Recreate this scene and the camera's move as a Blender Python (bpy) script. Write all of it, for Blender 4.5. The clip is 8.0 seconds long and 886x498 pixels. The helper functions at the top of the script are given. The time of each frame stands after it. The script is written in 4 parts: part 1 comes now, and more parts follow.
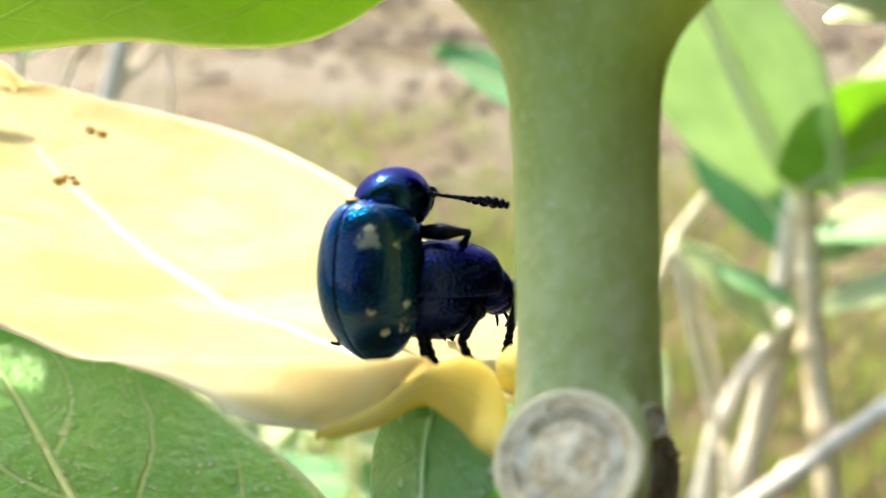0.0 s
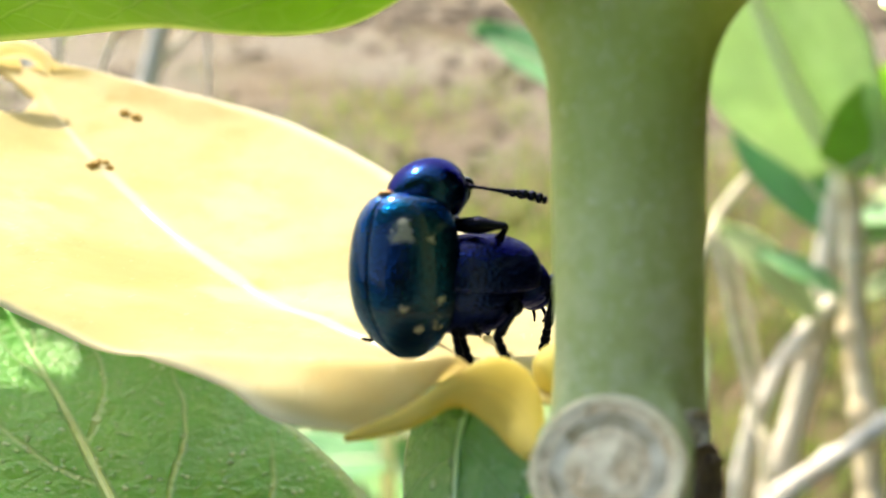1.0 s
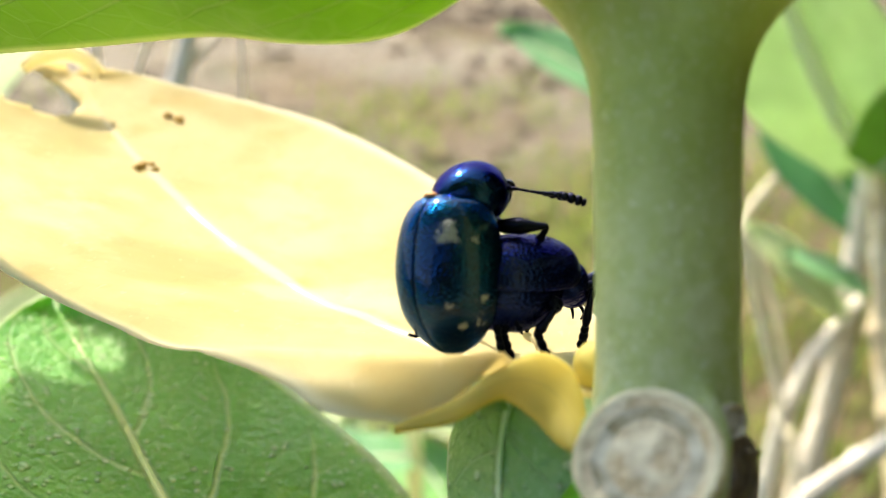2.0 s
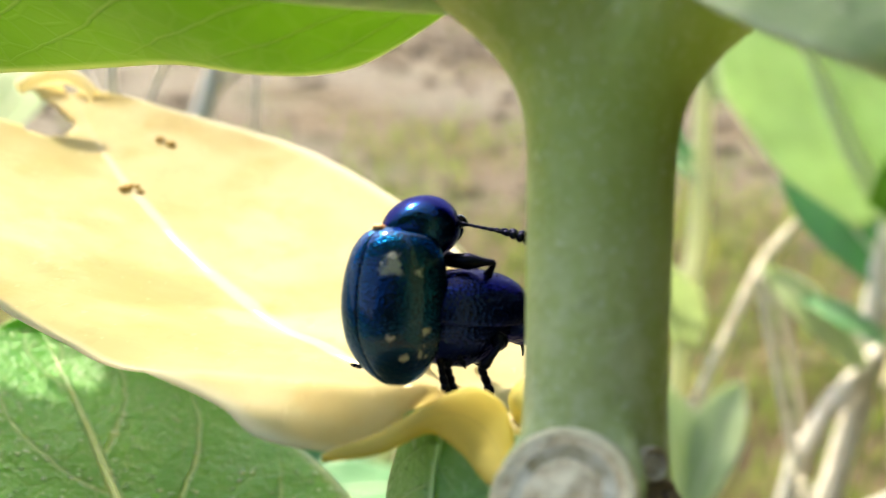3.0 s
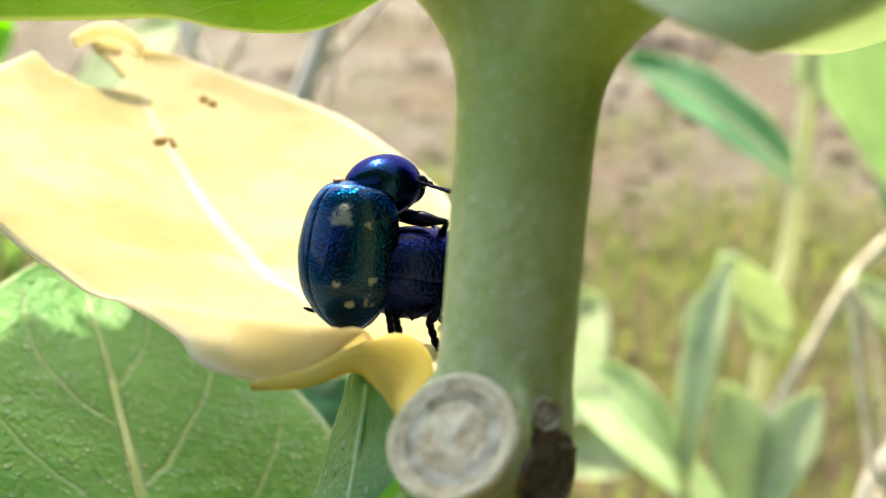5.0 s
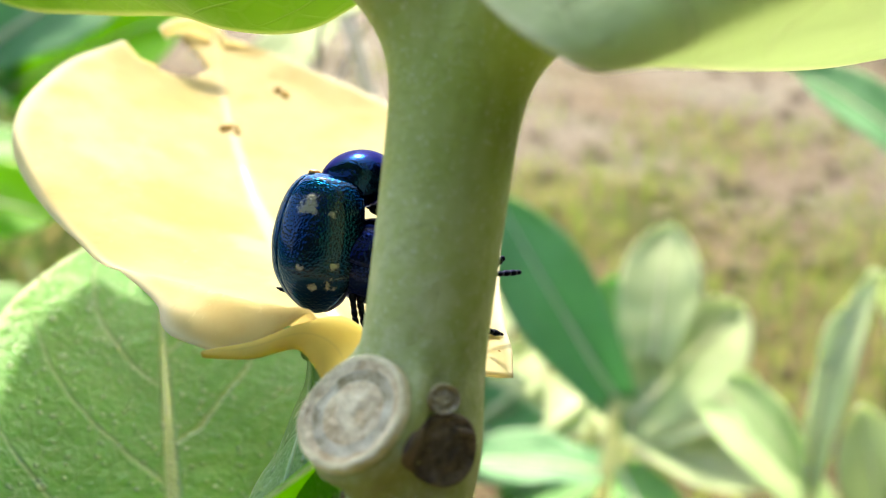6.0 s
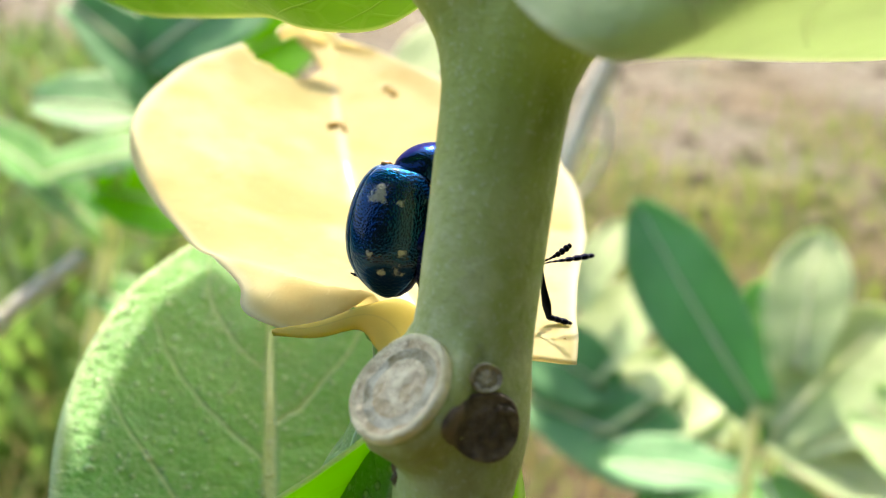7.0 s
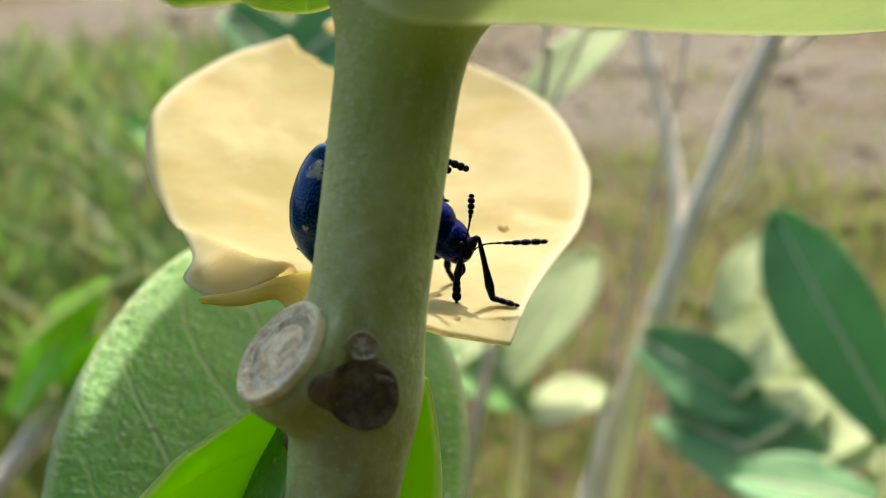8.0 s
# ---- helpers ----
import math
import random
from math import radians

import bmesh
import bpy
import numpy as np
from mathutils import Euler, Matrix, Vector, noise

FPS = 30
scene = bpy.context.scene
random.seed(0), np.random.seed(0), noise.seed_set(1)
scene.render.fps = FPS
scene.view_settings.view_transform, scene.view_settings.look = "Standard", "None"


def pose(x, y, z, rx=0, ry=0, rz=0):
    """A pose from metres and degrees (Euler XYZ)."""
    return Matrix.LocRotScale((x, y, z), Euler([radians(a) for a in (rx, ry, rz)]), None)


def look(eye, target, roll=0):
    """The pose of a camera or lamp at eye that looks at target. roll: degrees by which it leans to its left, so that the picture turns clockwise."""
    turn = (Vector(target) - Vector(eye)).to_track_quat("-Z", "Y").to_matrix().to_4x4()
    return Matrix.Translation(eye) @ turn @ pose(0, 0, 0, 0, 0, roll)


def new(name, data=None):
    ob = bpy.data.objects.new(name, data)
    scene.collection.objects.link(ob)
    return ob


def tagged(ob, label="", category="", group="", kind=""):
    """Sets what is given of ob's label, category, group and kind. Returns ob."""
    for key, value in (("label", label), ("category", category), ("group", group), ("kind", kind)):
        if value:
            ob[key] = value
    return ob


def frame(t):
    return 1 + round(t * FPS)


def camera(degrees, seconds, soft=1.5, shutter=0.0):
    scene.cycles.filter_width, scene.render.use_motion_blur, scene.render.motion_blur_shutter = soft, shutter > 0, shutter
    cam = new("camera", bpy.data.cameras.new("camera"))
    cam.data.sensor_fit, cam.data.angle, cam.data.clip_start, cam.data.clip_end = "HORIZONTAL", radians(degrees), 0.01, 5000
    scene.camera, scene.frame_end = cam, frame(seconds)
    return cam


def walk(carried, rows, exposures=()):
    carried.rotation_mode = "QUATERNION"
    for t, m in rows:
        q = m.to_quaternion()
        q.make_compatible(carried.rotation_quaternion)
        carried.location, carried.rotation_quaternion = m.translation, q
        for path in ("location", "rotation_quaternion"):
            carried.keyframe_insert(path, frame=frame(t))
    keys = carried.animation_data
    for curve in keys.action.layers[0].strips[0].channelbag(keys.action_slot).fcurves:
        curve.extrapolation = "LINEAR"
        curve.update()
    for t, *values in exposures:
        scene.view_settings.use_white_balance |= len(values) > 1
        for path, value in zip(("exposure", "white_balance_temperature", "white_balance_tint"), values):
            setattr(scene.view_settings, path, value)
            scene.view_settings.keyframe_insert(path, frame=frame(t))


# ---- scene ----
# Lengths of the near things are in millimetres (MM), in axes that lie along the first view: x right, y ahead, z up.
MM, EYE, TILT = 0.001, 0.56, -20.0
cam = camera(44.85, 8.0, soft=0.85)
cam.data.dof.use_dof = True
cam.data.dof.focus_distance = 0.068
cam.data.dof.aperture_fstop = 38.0
# seconds, x, y, z (mm), yaw, pitch, roll (degrees)
ROWS = [
    (0, 0.00, 0.00, 0.00, 0.01, 0.05, 0.00),
    (0.5, -0.30, 1.46, 0.02, 0.86, -0.06, -0.05),
    (1, 0.09, 1.74, 0.86, 2.02, -1.14, -0.38),
    (1.5, -0.38, 0.80, 0.85, 2.65, -2.09, 0.28),
    (1.7, -0.87, -0.88, 0.56, 2.98, -1.64, 0.08),
    (2.8, 0.71, 1.30, 1.77, 4.33, -0.59, -2.00),
    (3, 3.58, -0.83, 1.08, 4.76, 0.52, -2.65),
    (3.5, 3.56, 0.02, 0.88, 6.48, 0.01, -4.20),
    (4, 5.63, -0.57, 0.19, 9.12, -0.75, -5.25),
    (4.5, 12.68, -2.42, -0.12, 8.85, -0.39, -5.33),
    (4.7, 11.57, -3.56, -0.37, 9.33, -0.35, -5.75),
    (5.8, 22.43, 1.07, 1.96, 16.25, -2.09, -9.08),
    (6, 25.26, -3.40, 1.78, 19.17, -2.15, -9.88),
    (6.5, 27.11, -5.09, 1.79, 23.56, -2.60, -10.64),
    (7, 31.21, -3.65, 1.91, 27.27, -3.41, -10.24),
    (7.5, 38.14, -1.04, 0.77, 30.54, -3.68, -10.51),
    (8, 44.46, 3.69, 2.70, 36.31, -4.59, -11.12),
]
PLANT = pose(0, 0, EYE, TILT, 0, 0)
walk(cam, [(t, PLANT @ pose(x * MM, y * MM, z * MM, 90 + pitch, roll, yaw)) for t, x, y, z, yaw, pitch, roll in ROWS],
     exposures=[(0.0, 2.03, 7500, 4), (1.2, 1.82, 7500, 4), (4.0, 1.74, 7500, 4), (4.7, 1.80, 7500, 4),
                (6.0, 1.92, 7500, 4), (6.5, 1.86, 7500, 4), (7.0, 1.82, 7500, 4), (7.5, 1.66, 7500, 4), (8.0, 1.24, 7500, 4)])


# ---- light ----
SUN_FROM = PLANT.to_3x3() @ Vector((-0.27, 0.26, 0.93))
SUN_FROM.normalize()
world = bpy.data.worlds.new("sky")
scene.world = world
world.use_nodes = True
wn = world.node_tree.nodes
sky = wn.new("ShaderNodeTexSky")
sky.sky_type, sky.sun_disc = "NISHITA", False
sky.air_density, sky.dust_density, sky.ozone_density = 0.9, 2.5, 0.8
sky.sun_elevation = math.asin(SUN_FROM.z)
sky.sun_rotation = math.atan2(SUN_FROM.x, SUN_FROM.y)
wn["Background"].inputs["Strength"].default_value = 0.15
world.node_tree.links.new(sky.outputs[0], wn["Background"].inputs["Color"])
sun = new("sun", bpy.data.lights.new("sun", "SUN"))
sun.data.energy, sun.data.angle, sun.data.color = 3.0, radians(2.5), (1.0, 0.92, 0.80)
sun.matrix_world = look(SUN_FROM * 5, (0, 0, 0))


# ---- materials ----
class Nodes:
    """A material's node tree with short ways to add nodes."""

    def __init__(self, name):
        self.m = bpy.data.materials.new(name)
        self.m.use_nodes = True
        self.t = self.m.node_tree
        self.p = self.t.nodes["Principled BSDF"]
        self.out = self.t.nodes["Material Output"]
        self.uv = self.coord = None

    def add(self, kind, **ins):
        n = self.t.nodes.new("ShaderNode" + kind)
        for k, v in ins.items():
            self.put(n.inputs[k.replace("_", " ")], v)
        return n

    def put(self, socket, v):
        if isinstance(v, bpy.types.NodeSocket):
            self.t.links.new(v, socket)
        else:
            socket.default_value = v

    def math(self, op, a, b=0.0, c=0.0):
        n = self.t.nodes.new("ShaderNodeMath")
        n.operation = op
        for s, v in zip(n.inputs, (a, b, c)):
            self.put(s, v)
        return n.outputs[0]

    def place(self):
        self.coord = self.coord or self.t.nodes.new("ShaderNodeTexCoord")
        return self.coord.outputs["Object"]

    def uvs(self):
        if not self.uv:
            c = self.t.nodes.new("ShaderNodeTexCoord")
            self.uv = self.add("SeparateXYZ", Vector=c.outputs["UV"])
        return self.uv.outputs["X"], self.uv.outputs["Y"]

    def noise(self, scale, detail=3.0, rough=0.55, vector=None):
        n = self.add("TexNoise", Scale=scale, Detail=detail, Roughness=rough)
        self.put(n.inputs["Vector"], vector or self.place())
        return n.outputs["Fac"]

    def cells(self, scale, feature="F1"):
        n = self.t.nodes.new("ShaderNodeTexVoronoi")
        n.feature = feature
        self.put(n.inputs["Vector"], self.place())
        n.inputs["Scale"].default_value = scale
        return n.outputs["Distance"]

    def step(self, v, lo, hi, a=0.0, b=1.0):
        n = self.t.nodes.new("ShaderNodeMapRange")
        n.interpolation_type = "SMOOTHSTEP"
        for s, x in zip(n.inputs, (v, lo, hi, a, b)):
            self.put(s, x)
        return n.outputs[0]

    def mix(self, f, a, b):
        n = self.t.nodes.new("ShaderNodeMix")
        n.data_type = "RGBA"
        self.put(n.inputs[0], f)
        for s, v in ((n.inputs[6], a), (n.inputs[7], b)):
            self.put(s, v if isinstance(v, bpy.types.NodeSocket) else (*v, 1.0))
        return n.outputs[2]

    def bump(self, height, distance, strength=1.0):
        n = self.add("Bump", Height=height, Distance=distance, Strength=strength)
        self.t.links.new(n.outputs[0], self.p.inputs["Normal"])
        return n.outputs[0]

    def set(self, **ins):
        for k, v in ins.items():
            self.put(self.p.inputs[k.replace("_", " ")], v)
        return self

    def translucent(self, colour, amount):
        tr = self.t.nodes.new("ShaderNodeBsdfTranslucent")
        self.put(tr.inputs["Color"], colour)
        mx = self.t.nodes.new("ShaderNodeMixShader")
        self.put(mx.inputs[0], amount)
        self.t.links.new(self.p.outputs[0], mx.inputs[1])
        self.t.links.new(tr.outputs[0], mx.inputs[2])
        self.t.links.new(mx.outputs[0], self.out.inputs["Surface"])
        return self


def leaf_material(name, dark, light, vein, glow, amount, sheen=0.35, mottled=55.0, powder=0.0, veins=7.0, vein_mix=0.75, spots=0.0, fine=1.0, lateral=0.75, relief=0.7, ripple=0.35, rough=0.52):
    """A milkweed leaf: u runs from base to tip, v from margin (0) over the midrib (0.5) to margin (1)."""
    k = Nodes(name)
    u, v = k.uvs()
    off = k.math("ABSOLUTE", k.math("SUBTRACT", v, 0.5))
    wob = k.math("MULTIPLY", k.math("SUBTRACT", k.noise(90.0), 0.5), 0.06)
    rib = k.step(off, k.math("MULTIPLY_ADD", u, -0.012, 0.016), k.math("MULTIPLY_ADD", u, -0.03, 0.042), 1.0, 0.0)
    run = k.math("ADD", k.math("SUBTRACT", u, k.math("MULTIPLY", k.math("POWER", off, 1.25), 0.75)), wob)
    side = k.math("ADD", run, k.step(v, 0.49, 0.51, 0.0, 0.065))
    saw = k.math("ABSOLUTE", k.math("SUBTRACT", k.math("FRACT", k.math("MULTIPLY", side, veins)), 0.5))
    lat = k.math("MULTIPLY", k.step(saw, 0.012, 0.05, 1.0, 0.0), k.step(off, 0.30, 0.49, lateral, 0.0))
    net = k.t.nodes.new("ShaderNodeTexVoronoi")
    net.feature = "DISTANCE_TO_EDGE"
    k.put(net.inputs["Vector"], k.place())
    net.inputs["Scale"].default_value = 420.0
    nets = k.step(net.outputs["Distance"], 0.02, 0.10, 0.12 * fine, 0.0)
    lines = k.math("MAXIMUM", rib, k.math("MAXIMUM", lat, nets))
    blotch = k.step(k.noise(mottled, 4.0, 0.6), 0.32, 0.68)
    base = k.mix(blotch, dark, light)
    # Paler rim: the light margin itself plus a backlit glow painted in.
    edge = k.step(off, 0.462, 0.495)
    if powder:
        dust = k.math("MULTIPLY", k.step(k.noise(2300.0, 4.0, 0.7), 0.53, 0.64), k.math("MULTIPLY", k.step(k.noise(90.0, 4.0), 0.3, 0.62, 0.15, 1.0), powder * 0.55))
        speck = k.math("MULTIPLY", k.step(k.cells(1000.0), 0.18, 0.32, 1.0, 0.0), k.step(k.noise(420.0, 3.0), 0.42, 0.58))
        blister = k.math("MULTIPLY", k.step(k.cells(420.0), 0.12, 0.24, 1.0, 0.0), k.step(k.noise(110.0, 2.0), 0.52, 0.60))
        dots = k.math("MULTIPLY", k.math("MAXIMUM", speck, blister), powder)
        base = k.mix(k.math("MAXIMUM", k.math("MULTIPLY", dust, 0.6), k.math("MULTIPLY", dots, 0.6)), base, (0.74, 0.83, 0.66))
    if spots:
        stain = k.math("MULTIPLY", k.step(k.noise(140.0, 5.0, 0.7), 0.50, 0.66), 0.45)
        base = k.mix(stain, base, (0.52, 0.36, 0.13))
        base = k.mix(k.step(k.noise(48.0, 6.0, 0.7), 0.50, 0.62, 0.0, 0.55), base, (0.42, 0.38, 0.17))
        base = k.mix(k.step(k.noise(75.0, 5.0, 0.65), 0.56, 0.66, 0.0, 0.7), base, (0.74, 0.71, 0.50))
        scratch = k.add("Mapping", Vector=k.place())
        scratch.inputs["Scale"].default_value = (1.0, 0.35, 1.0)
        base = k.mix(k.step(k.noise(650.0, 2.0, 0.5, scratch.outputs[0]), 0.63, 0.69, 0.0, 0.32), base, (0.42, 0.32, 0.15))
        base = k.mix(k.step(k.noise(1700.0, 2.0, 0.5, scratch.outputs[0]), 0.67, 0.72, 0.0, 0.5), base, (0.86, 0.82, 0.66))
        dots = k.math("MULTIPLY", k.step(k.cells(95.0), 0.02, 0.07, spots, 0.0), k.step(k.noise(30.0), 0.5, 0.6))
        base = k.mix(dots, base, (0.20, 0.10, 0.03))
    col = k.mix(k.math("MULTIPLY", lines, vein_mix), base, vein)
    col = k.mix(k.math("MULTIPLY", edge, 0.7), col, vein)
    k.set(Base_Color=col, Roughness=k.step(k.noise(260.0), 0.3, 0.7, rough - 0.09, rough + 0.09), Specular_IOR_Level=sheen)
    height = k.math("ADD", k.math("MULTIPLY", lines, -relief), k.math("MULTIPLY", k.noise(1500.0 if powder else 700.0, 3.0), 0.15 + 0.35 * powder))
    height = k.math("ADD", height, k.math("MULTIPLY", k.noise(130.0, 2.0), ripple))
    if powder:
        height = k.math("ADD", height, k.math("MULTIPLY", k.math("ADD", dots, k.noise(420.0, 3.0, 0.6)), 0.7))
    k.bump(height, 0.0009 if powder > 0.9 else 0.0006, 0.8)
    through_light = k.mix(k.math("MULTIPLY", lines, 0.35), k.mix(blotch, glow, [min(1.0, c * 1.15) for c in glow]), [c * 0.6 for c in glow])
    k.translucent(k.mix(k.math("MULTIPLY", edge, 0.8), through_light, vein), amount)
    return k.m


YELLOW = leaf_material("yellowed_leaf", (0.54, 0.485, 0.28), (0.67, 0.622, 0.45), (0.86, 0.83, 0.70), (0.85, 0.75, 0.47), 0.59, 0.10, 60.0, 0.0, 6.0, 0.6, 0.35, 0.15, 0.10, -0.25, 0.4, 0.8)
GREEN = leaf_material("green_leaf", (0.075, 0.32, 0.050), (0.15, 0.45, 0.095), (0.56, 0.70, 0.42), (0.28, 0.68, 0.12), 0.40, 0.6, 60.0, 0.95, 6.0, 0.8, 0.0, 1.0, 0.7, 0.5, 0.45, 0.42)
# Dusty bloom over a lighter copy of the green, lit look painted in.
DUSTY = leaf_material("dusty_leaf", (0.19, 0.38, 0.13), (0.30, 0.49, 0.22), (0.62, 0.72, 0.48), (0.32, 0.62, 0.16), 0.38, 0.5, 60.0, 0.95, 6.0, 0.6, 0.0, 0.8, 0.5, 0.4, 0.40, 0.5)
# Yellower underside copy: sun shining through is put into the colours as well.
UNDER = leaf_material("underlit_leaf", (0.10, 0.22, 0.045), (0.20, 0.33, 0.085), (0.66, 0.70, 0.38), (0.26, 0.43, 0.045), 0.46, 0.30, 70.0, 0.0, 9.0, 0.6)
# Paler copy: sun on the leaves is put into this colour, besides their bloom.
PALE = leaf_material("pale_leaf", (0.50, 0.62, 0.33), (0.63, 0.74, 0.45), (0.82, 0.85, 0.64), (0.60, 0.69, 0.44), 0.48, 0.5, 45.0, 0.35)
# Sun through the leaf is put into this vivid green.
BRIGHT = leaf_material("bright_leaf", (0.14, 0.33, 0.05), (0.20, 0.43, 0.08), (0.78, 0.84, 0.50), (0.46, 0.82, 0.06), 0.70, 0.35, 40.0, 0.0, 5.0, 0.4, 0.0, 0.2, 0.4, 0.3)
BLUISH = leaf_material("bluish_leaf", (0.11, 0.33, 0.13), (0.18, 0.43, 0.20), (0.30, 0.47, 0.27), (0.24, 0.58, 0.22), 0.32, 0.5, 30.0, 0.25)
RIND = leaf_material("yellow_leaf_base", (0.50, 0.44, 0.12), (0.62, 0.54, 0.18), (0.62, 0.56, 0.22), (0.84, 0.68, 0.15), 0.5, 0.25, 120.0, 0.0, 3.0, 0.2, 0.0, 0.3, 0.1, 0.0, 0.2, 0.6)
DRY_TIP = leaf_material("dry_leaf_tip", (0.70, 0.65, 0.48), (0.84, 0.80, 0.66), (0.86, 0.83, 0.70), (0.86, 0.80, 0.60), 0.60, 0.15, 90.0, 0.0, 3.0, 0.2, 0.0, 0.2, 0.1, 0.0, 0.3, 0.8)
# Lit and backlit copies of the leaf green, with sunlight put into their colours.
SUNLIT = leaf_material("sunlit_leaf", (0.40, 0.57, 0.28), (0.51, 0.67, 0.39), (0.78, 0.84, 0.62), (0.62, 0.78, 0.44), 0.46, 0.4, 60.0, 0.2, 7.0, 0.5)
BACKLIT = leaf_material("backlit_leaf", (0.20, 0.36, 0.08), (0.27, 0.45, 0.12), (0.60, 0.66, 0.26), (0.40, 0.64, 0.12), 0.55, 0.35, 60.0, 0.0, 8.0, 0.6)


def stem_material():
    k = Nodes("green_stem")
    foot = (EYE + 0.053 * math.sin(radians(TILT))) / math.cos(radians(TILT))
    z = k.math("SUBTRACT", k.add("SeparateXYZ", Vector=k.place()).outputs["Z"], foot)
    base = k.mix(k.step(k.noise(150.0, 4.0), 0.3, 0.7), (0.28, 0.36, 0.065), (0.37, 0.45, 0.12))
    streak = k.add("Mapping", Vector=k.place())
    streak.inputs["Scale"].default_value = (1.0, 1.0, 0.12)
    base = k.mix(k.step(k.noise(900.0, 3.0, 0.6, streak.outputs[0]), 0.45, 0.75, 0.0, 0.4), base, (0.42, 0.48, 0.21))
    # Pale bloom low down; the greener top also has the leaves' shade painted in.
    bloom = k.math("MULTIPLY", k.step(z, 0.010, -0.007, 0.04, 0.70), k.step(k.noise(420.0, 5.0, 0.7), 0.35, 0.65, 0.35, 1.0))
    base = k.mix(bloom, base, (0.58, 0.62, 0.41))
    brown = k.math("MULTIPLY", k.step(z, -0.004, -0.013), k.step(k.noise(260.0, 4.0), 0.42, 0.62, 0.10, 0.7))
    base = k.mix(brown, base, (0.30, 0.27, 0.10))
    base = k.mix(k.step(k.noise(2600.0, 3.0, 0.7), 0.56, 0.68, 0.0, 0.35), base, (0.66, 0.70, 0.56))
    base = k.mix(k.step(k.noise(1700.0, 4.0, 0.7), 0.60, 0.70, 0.0, 0.30), base, (0.24, 0.22, 0.08))
    k.set(Base_Color=base, Roughness=0.55, Specular_IOR_Level=0.4, Subsurface_Weight=0.0)
    k.bump(k.math("ADD", k.noise(1300.0, 4.0), k.math("MULTIPLY", k.noise(300.0), 0.8)), 0.0003, 0.6)
    return k.m


def plain(name, a, b, scale, rough=0.6, bump=0.0005, metal=0.0, spec=0.5, strength=0.7, fine=None):
    k = Nodes(name)
    f = k.step(k.noise(scale, 5.0, 0.62), 0.32, 0.68)
    k.set(Base_Color=k.mix(f, a, b), Roughness=k.step(k.noise(scale * 3.1), 0.3, 0.7, rough - 0.08, rough + 0.08), Metallic=metal, Specular_IOR_Level=spec)
    if bump:
        k.bump(k.math("ADD", k.noise(fine or scale * 2.3, 4.0), k.math("MULTIPLY", f, 0.6)), bump, strength)
    return k.m


STEM = stem_material()
SCAR = plain("corky_scar", (0.58, 0.43, 0.25), (0.92, 0.80, 0.58), 900.0, 0.8, 0.0004, fine=1700.0)
SCAR_RIM = plain("scar_rim", (0.66, 0.56, 0.34), (0.88, 0.78, 0.54), 700.0, 0.75, 0.0003)
SCAR_RING = plain("brown_scar_ring", (0.34, 0.27, 0.15), (0.78, 0.71, 0.56), 500.0, 0.85, 0.0004, fine=1700.0)
DARK_SCAR = plain("dark_scar", (0.058, 0.040, 0.032), (0.21, 0.15, 0.11), 700.0, 0.7, 0.0004)
BUD = plain("scar_bud", (0.46, 0.38, 0.29), (0.80, 0.74, 0.64), 900.0, 0.75, 0.0003)
YOUNG_GLOW = Nodes("young_stem")
BARK = plain("pale_bark", (0.64, 0.57, 0.48), (0.90, 0.85, 0.76), 120.0, 0.8, 0.002)
TWIG = plain("bleached_twig", (0.76, 0.68, 0.58), (0.94, 0.89, 0.82), 60.0, 0.8, 0.002)
TAN = plain("tan_stalk", (0.62, 0.47, 0.28), (0.86, 0.74, 0.54), 60.0, 0.7, 0.002)
DRY = plain("dry_twig", (0.68, 0.58, 0.41), (0.88, 0.80, 0.63), 140.0, 0.8, 0.0015)
YOUNG_GLOW.set(Base_Color=YOUNG_GLOW.mix(YOUNG_GLOW.step(YOUNG_GLOW.noise(110.0, 5.0), 0.32, 0.68), (0.60, 0.64, 0.38), (0.76, 0.77, 0.54)), Roughness=0.6)
YOUNG_GLOW.bump(YOUNG_GLOW.noise(250.0, 4.0), 0.001, 0.6)
YOUNG = YOUNG_GLOW.translucent((0.88, 0.88, 0.58, 1.0), 0.5).m
DUNG = plain("droppings", (0.34, 0.20, 0.05), (0.60, 0.41, 0.13), 1500.0, 0.8, 0.0003)


